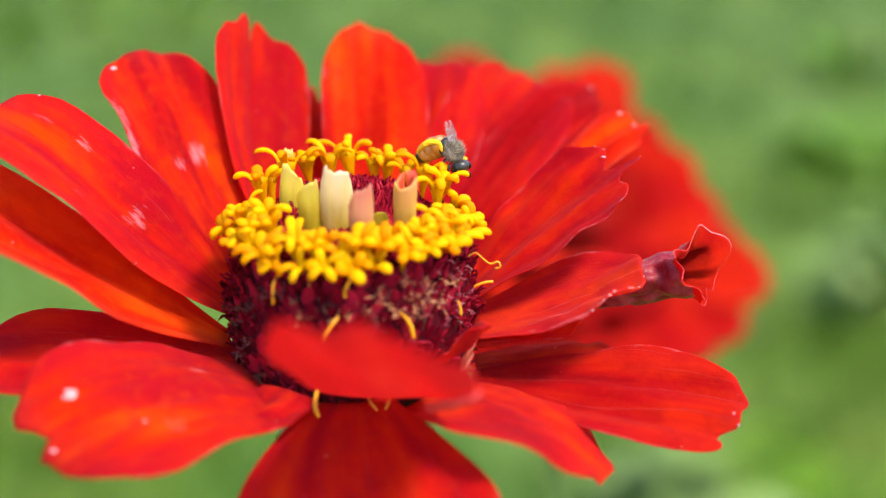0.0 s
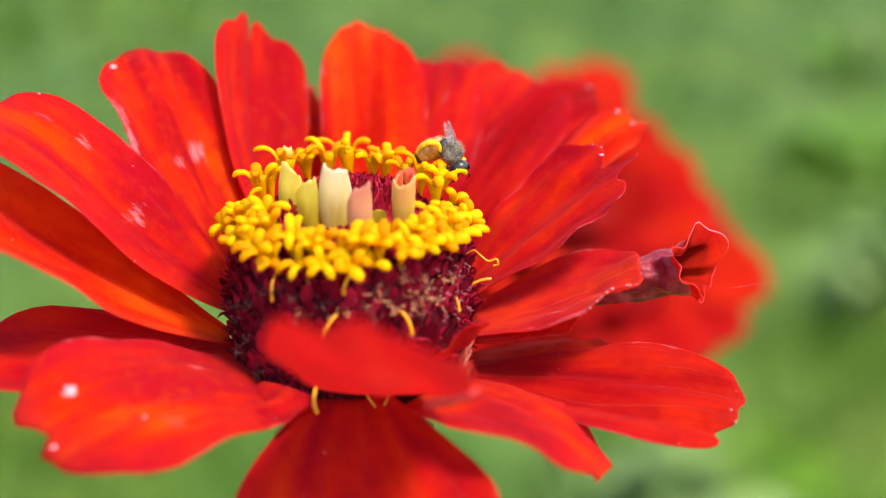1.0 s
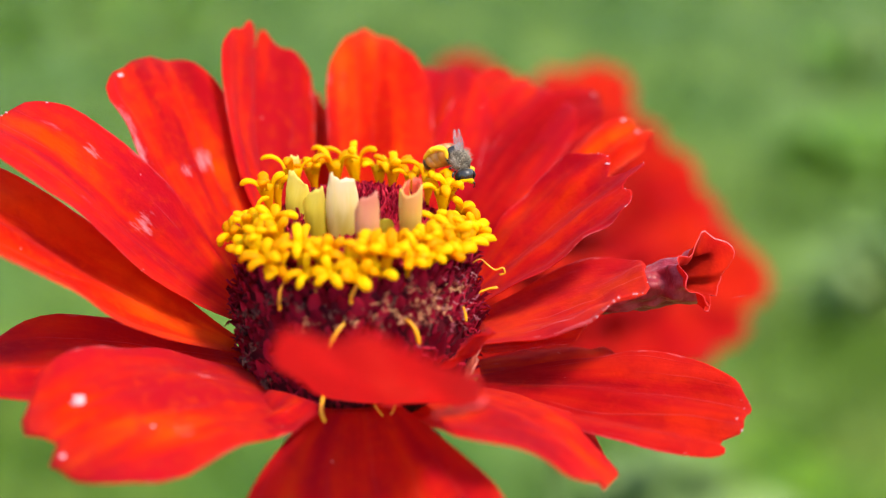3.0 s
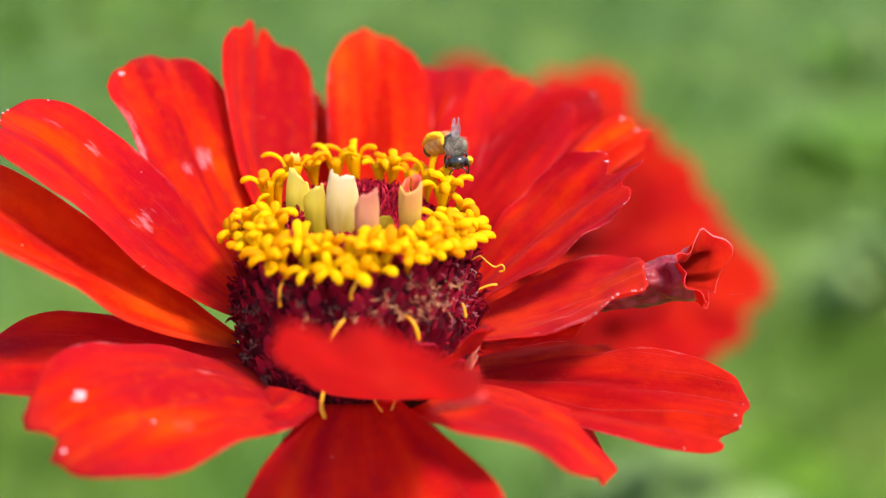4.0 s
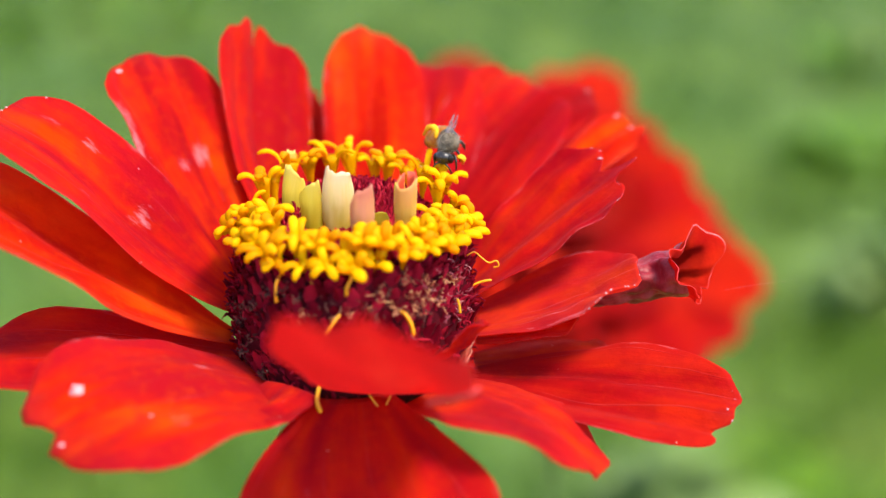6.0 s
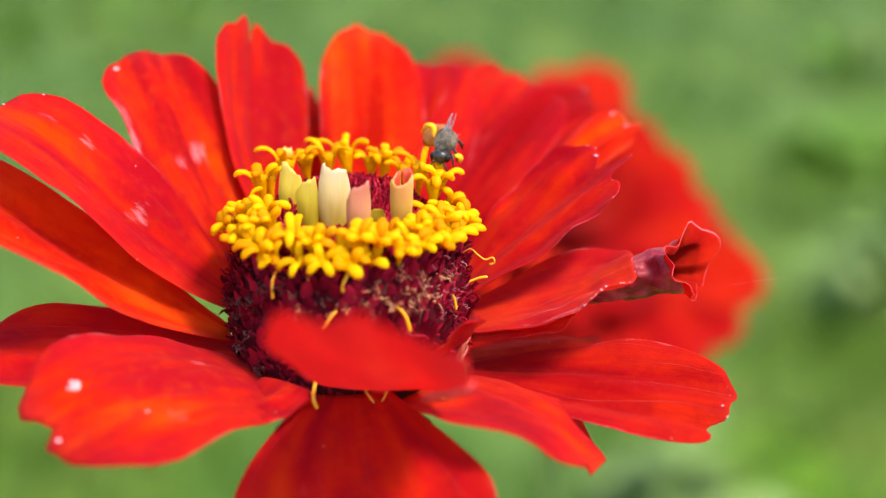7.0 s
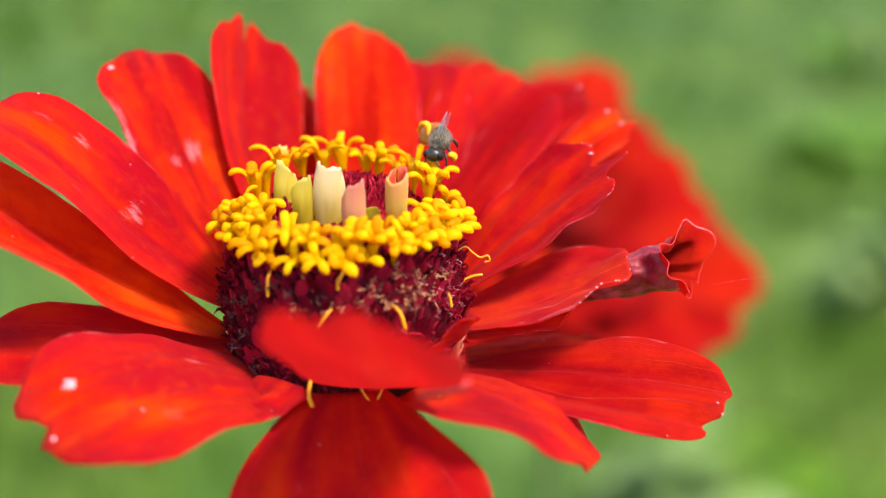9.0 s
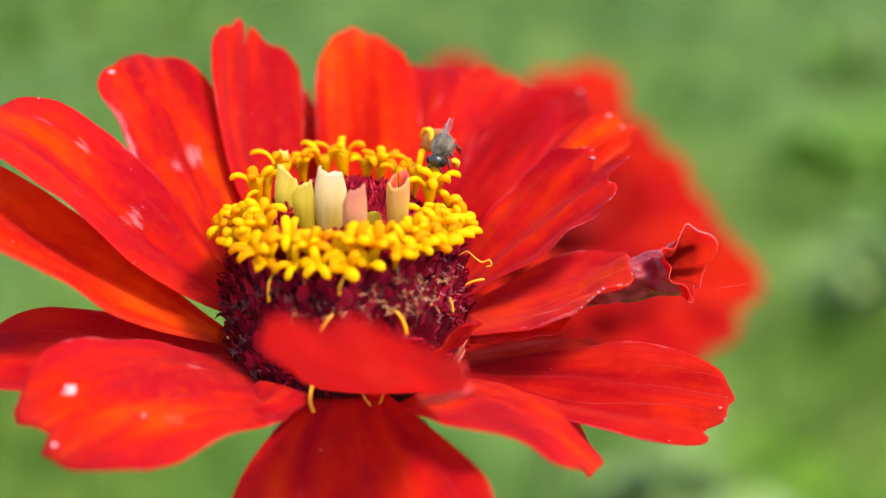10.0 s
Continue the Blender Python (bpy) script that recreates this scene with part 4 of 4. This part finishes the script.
# ---- green cup and stem under the bloom ----
def bract_mesh():
    rows, cols = 8, 7
    top, low = [], []
    for i in range(rows):
        t = i / (rows - 1)
        w = 2.7 * (0.75 + 0.35 * math.sin(math.pi * t)) * (1 - t ** 4) ** 0.5 + 0.02
        x = 3.0 + 8.4 * math.sin(t * 1.45)
        z = -8.5 + 6.6 * t ** 1.6
        for j in range(cols):
            u = j / (cols - 1) * 2 - 1
            top.append(Vector((x - 0.12 * u * u * w, u * w, z + 0.10 * u * u)) * MM)
            low.append(Vector((x - 0.12 * u * u * w + 0.25, u * w, z - 0.25)) * MM)
    n, faces = rows * cols, []
    for i in range(rows - 1):
        for j in range(cols - 1):
            a = i * cols + j
            faces += [(a, a + cols, a + cols + 1, a + 1), (n + a, n + a + 1, n + a + cols + 1, n + a + cols)]
        for j in (0, cols - 1):
            a = i * cols + j
            faces.append((a, n + a, n + a + cols, a + cols))
    return mesh("bract", top + low, faces, GREEN)


BRACT = bract_mesh()
for i in range(18):
    part("bract", BRACT, zinnia, at=pose(0, 0, -0.0018 - 0.0006 * (i % 2), 0, 0, i * 20 + 7) @ Matrix.Scale(0.72 - 0.08 * (i % 2), 4))

for az in (299, 306, 243):
    part("bract", BRACT, zinnia, at=pose(0, 0, -0.0012, 0, 0, az) @ Matrix.Scale(1.04, 4))


def stem_mesh(length, sway):
    path = [(sway * (i / 14) ** 2, sway * 0.5 * (i / 14) ** 2, -0.004 - (length - 0.004) * i / 14) for i in range(15)]
    w = [0.0034] + [0.0022 + 0.0008 * i / 14 for i in range(14)]
    return mesh("stem", *sweep(path, w, w, 10), STEM)


part("stem", stem_mesh(0.55, 0.03), zinnia, "slender green stem")

# ---- a second bloom farther back ----
far_at = EYE + Vector((0.02677, 0.31190, -0.10791))
FAR = Matrix.Translation(far_at) @ pose(0, 0, 0, 40, 0, 8)
far_zinnia = thing("zinnia", FAR, "scarlet zinnia standing behind, its petals spread flat", "flower")


def far_bloom():
    rng = random.Random(5)
    # azimuth and length of the outermost petals; the rest are regular
    outer = [(-76, 45), (-60, 46), (-45, 47), (-30, 49), (-14, 48), (-2, 44), (13, 39), (29, 36), (46, 37.5), (61, 38.5), (77, 49), (92, 45), (108, 46), (122, 54), (140, 52), (158, 48), (176, 46), (195, 46), (213, 46), (231, 46), (249, 46), (267, 45)]
    rows = [(0, az - 8, ln - 4, 6, 0) for az, ln in outer]
    for layer, count, e0, ln, z0 in ((1, 13, 20, 29, 2.0), (2, 10, 40, 23, 3.5), (3, 8, 62, 17, 4.0)):
        rows += [(layer, i * 360 / count + 14 * layer, ln, e0, z0) for i in range(count)]
    for i, (layer, az, ln, e0, z0) in enumerate(rows):
        me = petal_mesh("petal", az + rng.uniform(-2, 2), 3.5, z0, ln * rng.uniform(0.97, 1.03), e0 + rng.uniform(-4, 4), rng.uniform(-8, 2), -10, rng.uniform(-6, 6), rng.uniform(-8, 8), rng.uniform(-8, 8), rng.uniform(7.6, 9.4), 0.62, 2.6, 0.4, 0.10, mat=RED_FAR, seed=40 + i, rows=16, cols=9)
        part("petal", me, far_zinnia)
    part("disc", disc_core(), far_zinnia, "dark maroon disc", Matrix.Scale(0.36, 4))
    base = FAR.inverted() @ Matrix.Translation(far_at)
    part("stem", stem_mesh(far_at.z, 0.02), far_zinnia, "slender green stem", base)


far_bloom()


# ---- the bee ----
bee = thing("bee", pose(0, 0, 0.6), "small grey-furred bee with pollen-laden legs on the florets", "bee")


BMM = 1.02 * MM


def bee_parts():
    """Head towards +x, back towards +z; the origin is the middle of the thorax."""
    def lump(name, x, y, z, rx, ry, rz, mat, parent=bee, label="", ry_deg=0, ruffle=0.05):
        v, f = ball(rx * BMM, ry * BMM, rz * BMM, 18, 12, ruffle, x)
        return part(name, mesh(name, v, f, mat), parent, label, pose(x * BMM, y * BMM, z * BMM, 0, ry_deg, 0))

    thorax = lump("thorax", 0, 0, 0, 1.12, 1.02, 0.95, BEE_FELT, label="thorax with pale grey fur", ruffle=0.1)
    rng = random.Random(8)
    fur = Pile()
    for i in range(950):
        d = Vector((rng.gauss(-0.25, 1), rng.gauss(0, 1), rng.gauss(0.25, 1))).normalized()
        o = Vector((d.x * 1.1, d.y * 1.0, d.z * 0.94))
        tip = o + (d + 0.5 * Vector((rng.gauss(-0.4, 1), rng.gauss(0, 1), rng.gauss(0, 1)))) * rng.uniform(0.16, 0.36)
        sd = d.orthogonal().normalized() * 0.022
        fur.add([(o + sd) * BMM, (o - sd) * BMM, (o + d.cross(sd)) * BMM, tip * BMM], [(0, 1, 3), (1, 2, 3), (2, 0, 3)])
    tagged(part("fur", fur.mesh("fur", BEE_GREY), thorax), kind="stuff")
    head = lump("head", 1.55, 0, -0.42, 0.66, 0.90, 0.84, BEE_BLACK, label="shiny black head", ry_deg=35, ruffle=0.03)
    face = Pile()
    for i in range(160):
        d = Vector((rng.gauss(0.3, 1), rng.gauss(0, 0.8), rng.gauss(0.2, 1))).normalized()
        o = Vector((d.x * 0.58, d.y * 0.7, d.z * 0.74))
        sd = d.orthogonal().normalized() * 0.018
        face.add([(o + sd) * BMM, (o - sd) * BMM, (o + d.cross(sd)) * BMM, (o + (d + 0.4 * Vector((rng.gauss(0, 1), rng.gauss(0, 1), rng.gauss(0, 1)))) * 0.18) * BMM], [(0, 1, 3), (1, 2, 3), (2, 0, 3)])
    tagged(part("face_fur", face.mesh("face_fur", BEE_GREY), head), kind="stuff")
    for s in (-1, 1):
        lump("eye", 0.08, s * 0.72, 0.06, 0.40, 0.30, 0.58, EYE_BLACK, head, "glossy black eye", 0, 0.0)
        ant = sweep([Vector(p) * BMM for p in ((0.5, s * 0.2, 0.15), (0.75, s * 0.5, 0.35), (0.95, s * 0.75, 0.2), (1.15, s * 0.85, -0.25), (1.25, s * 0.85, -0.7))], [0.075 * BMM] * 5, [0.075 * BMM] * 5, 6)
        part("antenna", mesh("antenna", *ant, BEE_BLACK), head)
    lump("jaw", 0.38, 0, -0.62, 0.22, 0.34, 0.30, BEE_BLACK, head)
    # abdomen: overlapping rings, drooping backwards
    for i, (x, y, z, r) in enumerate(((-0.85, -0.25, -0.15, 0.95), (-1.20, -0.80, -0.30, 1.08), (-1.40, -1.40, -0.58, 1.06), (-1.45, -1.95, -0.95, 0.92), (-1.45, -2.35, -1.35, 0.66), (-1.40, -2.55, -1.65, 0.36))):
        lump("abdomen_ring", x, y, z, 0.60, 1.1 * r, r * 1.05, BEE_BLACK if i in (0, 4) else BEE_BAND, ry_deg=-22 - 13 * i, ruffle=0.02)
    # legs: thigh, shin, foot
    for x, reach, lift in ((0.75, 0.7, 0.15), (0.15, 0.15, 0.1), (-0.5, -0.9, 0.5)):
        for s in (-1, 1):
            hind = x < 0
            p = [(x, s * 0.6, -0.65), (x + reach * 0.4, s * 0.95, -0.7 + lift), (x + reach * 0.8, s * 1.10, -1.10), (x + reach * 0.95, s * 1.10, -1.70), (x + reach * 1.1, s * 1.05, -2.0)]
            w = [0.12, 0.14, 0.12 if not hind else 0.20, 0.08, 0.04]
            leg = part("leg", mesh("leg", *sweep([Vector(q) * BMM for q in p], [a * BMM for a in w], [a * BMM for a in w], 8), BEE_BLACK), bee)
            if hind:
                up = 0.30 if s < 0 else -1.15
                fat = 0.40 if s < 0 else 0.5
                q = [(0.5, s * 0.95, up + 0.1), (0.3, s * 1.25, up - 0.1), (0.1, s * 1.35, up - 0.5), (0.0, s * 1.2, up - 1.1)]
                if s < 0:
                    q = [(-0.15, -1.30, 0.30), (-0.75, -1.40, 0.85), (-1.30, -1.95, 0.72), (-1.55, -2.70, 0.05), (-1.45, -3.05, -0.75)]
                line = [a * BMM for a in flowing(q, 5)]
                girth = [fat * BMM * float(np.interp(k / (len(line) - 1), [0, 0.04, 0.35, 0.66, 0.95, 1], [0.12, 0.38, 0.74, 0.82, 0.36, 0.1])) for k in range(len(line))]
                v, f = sweep(line, girth, [g * 0.82 for g in girth], 16)
                v = [Vector(a) * (1 + 0.05 * noise.noise(Vector(a) * 2600)) + Vector((1, 1, 1)) * 0.03 * BMM * noise.noise(Vector(a) * 5000) for a in v]
                part("pollen_load", mesh("pollen_load", v, f, POLLEN), leg, "clump of orange-yellow pollen")
    # wings, folded up and back
    for s in (-1, 1):
        for ln, wd, rise, yaw in ((2.4, 0.32, 20, 2), (1.8, 0.26, 14, 5)):
            n, verts = 12, []
            for i in range(n):
                t = i / (n - 1)
                hw = wd * math.sin(math.pi * (0.08 + 0.9 * t ** 0.8)) ** 0.6
                for k in (-1, 0, 1):
                    verts.append(Vector((-ln * t, k * hw + 0.25 * t, 0.05 * math.sin(7 * t) * (1 - abs(k)))) * BMM)
            faces = []
            for i in range(n - 1):
                for k in range(2):
                    a = i * 3 + k
                    faces.append((a, a + 1, a + 4, a + 3))
            m = len(verts)
            verts += [v - Vector((0, 0, 0.012 * BMM)) for v in verts]
            faces += [tuple(m + i for i in f[::-1]) for f in faces]
            part("wing", mesh("wing", verts, faces, WING), bee, "clear brownish wing", pose(-0.2 * BMM, s * 0.16 * BMM, 0.8 * BMM, 34 + s * 9, rise, -s * yaw))


bee_parts()

# ---- lawn and weeds ----
ground = new("ground", mesh("ground", [(-200, -200, 0), (200, -200, 0), (200, 200, 0), (-200, 200, 0)], [(0, 1, 2, 3)], SOIL))
tagged(ground, "green lawn reaching into the distance", "ground", kind="structure")


def grass():
    rng = np.random.default_rng(4)
    n = 76000
    y = rng.uniform(-1.6, 5.0, n)
    x = rng.uniform(-3.2, 3.2, n)
    ht = rng.uniform(0.02, 0.055, n)
    a = rng.uniform(0, 2 * np.pi, n)
    ln = rng.uniform(0.2, 1.0, n) * ht
    w = rng.uniform(0.0012, 0.0026, n)
    # clumps of longer grass
    spots = np.array([(0.22, 0.95), (0.31, 1.00), (0.42, 1.06), (0.50, 1.15), (0.37, 1.26), (0.55, 1.34), (0.64, 1.56), (0.74, 1.95), (0.45, 1.62), (-0.30, 0.97), (-0.42, 1.10)])
    for i, (cx, cy) in enumerate(spots):
        sl = slice(i * 34, i * 34 + 34)
        x[sl], y[sl] = rng.normal(cx, 0.04, 34), rng.normal(cy, 0.04, 34)
        ht[sl] = rng.uniform(0.05, 0.10, 34)
        ln[sl] = rng.uniform(0.02, 0.08, 34)
        w[sl] = rng.uniform(0.002, 0.0035, 34)
    base = np.stack([x, y, np.zeros(n)], -1)
    d = np.stack([np.cos(a), np.sin(a), np.zeros(n)], -1)
    sd = np.stack([-np.sin(a), np.cos(a), np.zeros(n)], -1)
    up = np.array([0, 0, 1.0])
    rows = []
    for t, ww in ((0.0, 1.0), (0.55, 0.85), (0.85, 0.5)):
        c = base + d * (ln * t * t)[:, None] + up * (ht * t)[:, None]
        rows += [c - sd * (w * ww)[:, None], c + sd * (w * ww)[:, None]]
    rows.append(base + d * ln[:, None] + up * ht[:, None])
    v = np.stack(rows, 1).reshape(-1, 3)
    k = np.arange(n)[:, None] * 7
    quads = np.concatenate([k + np.array([[0, 1, 3, 2]]), k + np.array([[2, 3, 5, 4]])]).tolist()
    tris = (k + np.array([[4, 5, 6]])).tolist()
    ob = new("grass", mesh("grass", v.tolist(), quads + tris, GRASS))
    tagged(ob, "short green grass blades on the lawn", "grass", kind="stuff")


grass()


def leaf_mesh(name, length, width, mat):
    rows, verts, faces = 8, [], []
    for i in range(rows):
        t = i / (rows - 1)
        w = width * math.sin(math.pi * (0.06 + 0.93 * t) ** 0.8)
        z = 0.35 * length * t - 0.45 * length * t * t
        for k in (-1, -0.5, 0, 0.5, 1):
            verts.append(Vector((length * t, w * k, z + 0.35 * w * abs(k) + 0.05 * w * math.sin(11 * t) * k)))
    for i in range(rows - 1):
        for k in range(4):
            a = i * 5 + k
            faces.append((a, a + 1, a + 6, a + 5))
    n = len(verts)
    verts += [v - Vector((0, 0, 0.0005)) for v in verts]
    faces += [tuple(n + i for i in f[::-1]) for f in faces]
    return mesh(name, verts, faces, mat)


LEAVES = {m.name: [leaf_mesh("leaf", 0.075, 0.020, m), leaf_mesh("leaf", 0.055, 0.017, m)] for m in (LEAF, FRESH_LEAF, PALE_LEAF)}


def weed(x, y, height, count, mat, seed, label):
    rng = random.Random(seed)
    plant = thing("weed", pose(x, y, 0), label, "plant", "weeds in the lawn")
    path = [(0.01 * math.sin(i + seed), 0.01 * math.cos(1.3 * i), height * i / 6) for i in range(7)]
    part("stem", mesh("stem", *sweep(path, [0.003 - 0.0003 * i for i in range(7)], [0.003 - 0.0003 * i for i in range(7)], 6), STEM), plant)
    for i in range(count):
        t = (i + 0.5) / count
        m = pose(0, 0, height * (0.1 + 0.9 * t), 0, 0, i * 137.5 + rng.uniform(-20, 20)) @ pose(0, 0, 0, rng.uniform(-20, 20), rng.uniform(-45, 15), 0)
        part("leaf", rng.choice(LEAVES[mat.name]), plant, at=m @ Matrix.Scale(rng.uniform(0.8, 1.5) * (1.2 - 0.4 * t), 4))


DARK_WEED = "leafy dark green weed growing in the lawn"
PALE_WEED = "leafy pale green weed growing in the lawn"
for i, (x, y, tall, leaves) in enumerate(((0.54, 1.90, 0.02, 18), (0.60, 1.94, 0.02, 18), (0.57, 1.84, 0.02, 18), (0.66, 1.98, 0.02, 16), (0.64, 1.86, 0.02, 14), (0.70, 1.91, 0.02, 14), (0.68, 2.36, 0.05, 10))):
    weed(x, y, tall, leaves, LEAF, 1 + i, DARK_WEED)
for i, (x, y, tall, leaves) in enumerate(((0.47, 1.33, 0.06, 12), (0.50, 1.38, 0.06, 10), (0.205, 0.885, 0.05, 12), (0.77, 2.52, 0.05, 12), (0.20, 0.80, 0.04, 10))):
    weed(x, y, tall, leaves, PALE_LEAF, 21 + i, PALE_WEED)
for i, (x, y) in enumerate(((0.255, 0.935), (0.275, 0.90), (0.235, 0.91))):
    weed(x, y, 0.03, 12, FRESH_LEAF, 31 + i, "leafy fresh green weed growing in the lawn")
for i, (x, y) in enumerate(((-0.62, 2.80), (-0.78, 2.95), (-0.84, 2.72), (-0.56, 3.02))):
    weed(x, y, 0.03, 9, LEAF, 41 + i, DARK_WEED)


# ---- what moves: both blooms sway, the bee rides and turns ----
def flower_at(x, y, z, rx, ry, rz):
    return Matrix.Translation(BLOOM + Vector((x, y, z)) * MM) @ pose(0, 0, 0, rx, ry, rz)


SWAY = [
    (0, flower_at(-0.00, -0.00, 0.00, 0.00, -0.00, 0.00)),
    (0.5, flower_at(-0.08, 0.42, 0.06, 0.01, -0.01, -0.03)),
    (1, flower_at(-0.15, 0.56, 0.05, -0.00, -0.02, 0.01)),
    (1.5, flower_at(-0.07, 0.75, -0.22, 0.08, 0.01, -0.01)),
    (2, flower_at(0.13, 0.79, -0.65, 0.03, 0.04, 0.05)),
    (2.5, flower_at(0.48, 0.62, -0.91, 0.03, 0.01, 0.00)),
    (4, flower_at(0.44, 1.22, -0.80, -0.26, 0.03, -0.01)),
    (4.5, flower_at(0.23, 1.68, -0.85, -0.13, 0.04, 0.01)),
    (5, flower_at(0.11, 1.88, -0.88, -0.14, 0.00, -0.01)),
    (5.5, flower_at(0.03, 2.20, -0.90, -0.16, 0.00, 0.01)),
    (7, flower_at(-0.44, 2.96, -0.69, -0.23, 0.08, 0.11)),
    (7.5, flower_at(-0.78, 3.12, -0.65, -0.28, 0.08, 0.18)),
    (8, flower_at(-0.88, 3.12, -0.51, -0.24, 0.00, 0.12)),
    (8.5, flower_at(-0.94, 3.19, -0.52, -0.25, 0.06, 0.25)),
    (9, flower_at(-0.90, 3.04, -0.53, -0.21, 0.02, 0.28)),
    (9.5, flower_at(-0.78, 2.80, -0.63, -0.27, 0.01, 0.35)),
    (10, flower_at(-0.75, 2.53, -0.85, -0.35, -0.03, 0.30)),
]


def motions():
    walk(zinnia, SWAY)
    # sway of the far bloom (mm across, mm up)
    far = [(0.0, 0, 0), (1.5, 0, 0), (2.5, 0.1, -0.4), (4.0, 0.2, -1.2), (5.0, 0.2, -1.3), (5.5, -0.3, -1.1), (7.0, -0.9, -0.5), (8.0, -1.5, -0.5), (10.0, -1.6, -0.7)]
    walk(far_zinnia, [(t, Matrix.Translation((a * MM, 0, b * MM)) @ FAR) for t, a, b in far])
    # the bee on the ring: place in the bloom's space (mm), nose-down tilt, heading, sideways lean
    stand = {0.0: (9.78, 5.6, 18.51, 34, -56, 8), 0.5: (9.65, 5.6, 18.32, 34, -56, 8), 1.0: (9.83, 5.6, 18.23, 34, -56, 8), 1.5: (10.03, 5.5, 18.08, 34, -57, 8), 2.0: (9.99, 5.5, 18.05, 34, -60, 8),
             2.5: (10.02, 5.5, 18.03, 34, -62, 6), 4.0: (9.57, 5.6, 19.35, 26, -84, 2), 4.5: (9.75, 5.7, 19.36, 26, -92, 0), 5.0: (9.52, 5.7, 19.15, 26, -98, 0), 5.5: (9.40, 5.8, 19.43, 26, -106, -2),
             7.0: (9.43, 5.7, 19.25, 26, -112, -4), 7.5: (9.65, 5.7, 19.21, 26, -114, -4), 8.0: (9.25, 5.7, 19.17, 26, -116, -4), 8.5: (9.25, 5.7, 19.16, 26, -116, -4), 9.0: (9.34, 5.8, 19.18, 26, -116, -4), 9.5: (9.39, 5.8, 19.00, 26, -116, -4), 10.0: (9.48, 5.8, 19.01, 26, -116, -4)}
    walk(bee, [(t, m @ pose(stand[t][0] * MM, stand[t][1] * MM, (stand[t][2] - 0.35) * MM, 0, 0, stand[t][4]) @ pose(0, 0, 0, stand[t][5], stand[t][3], 0)) for t, m in SWAY])


motions()
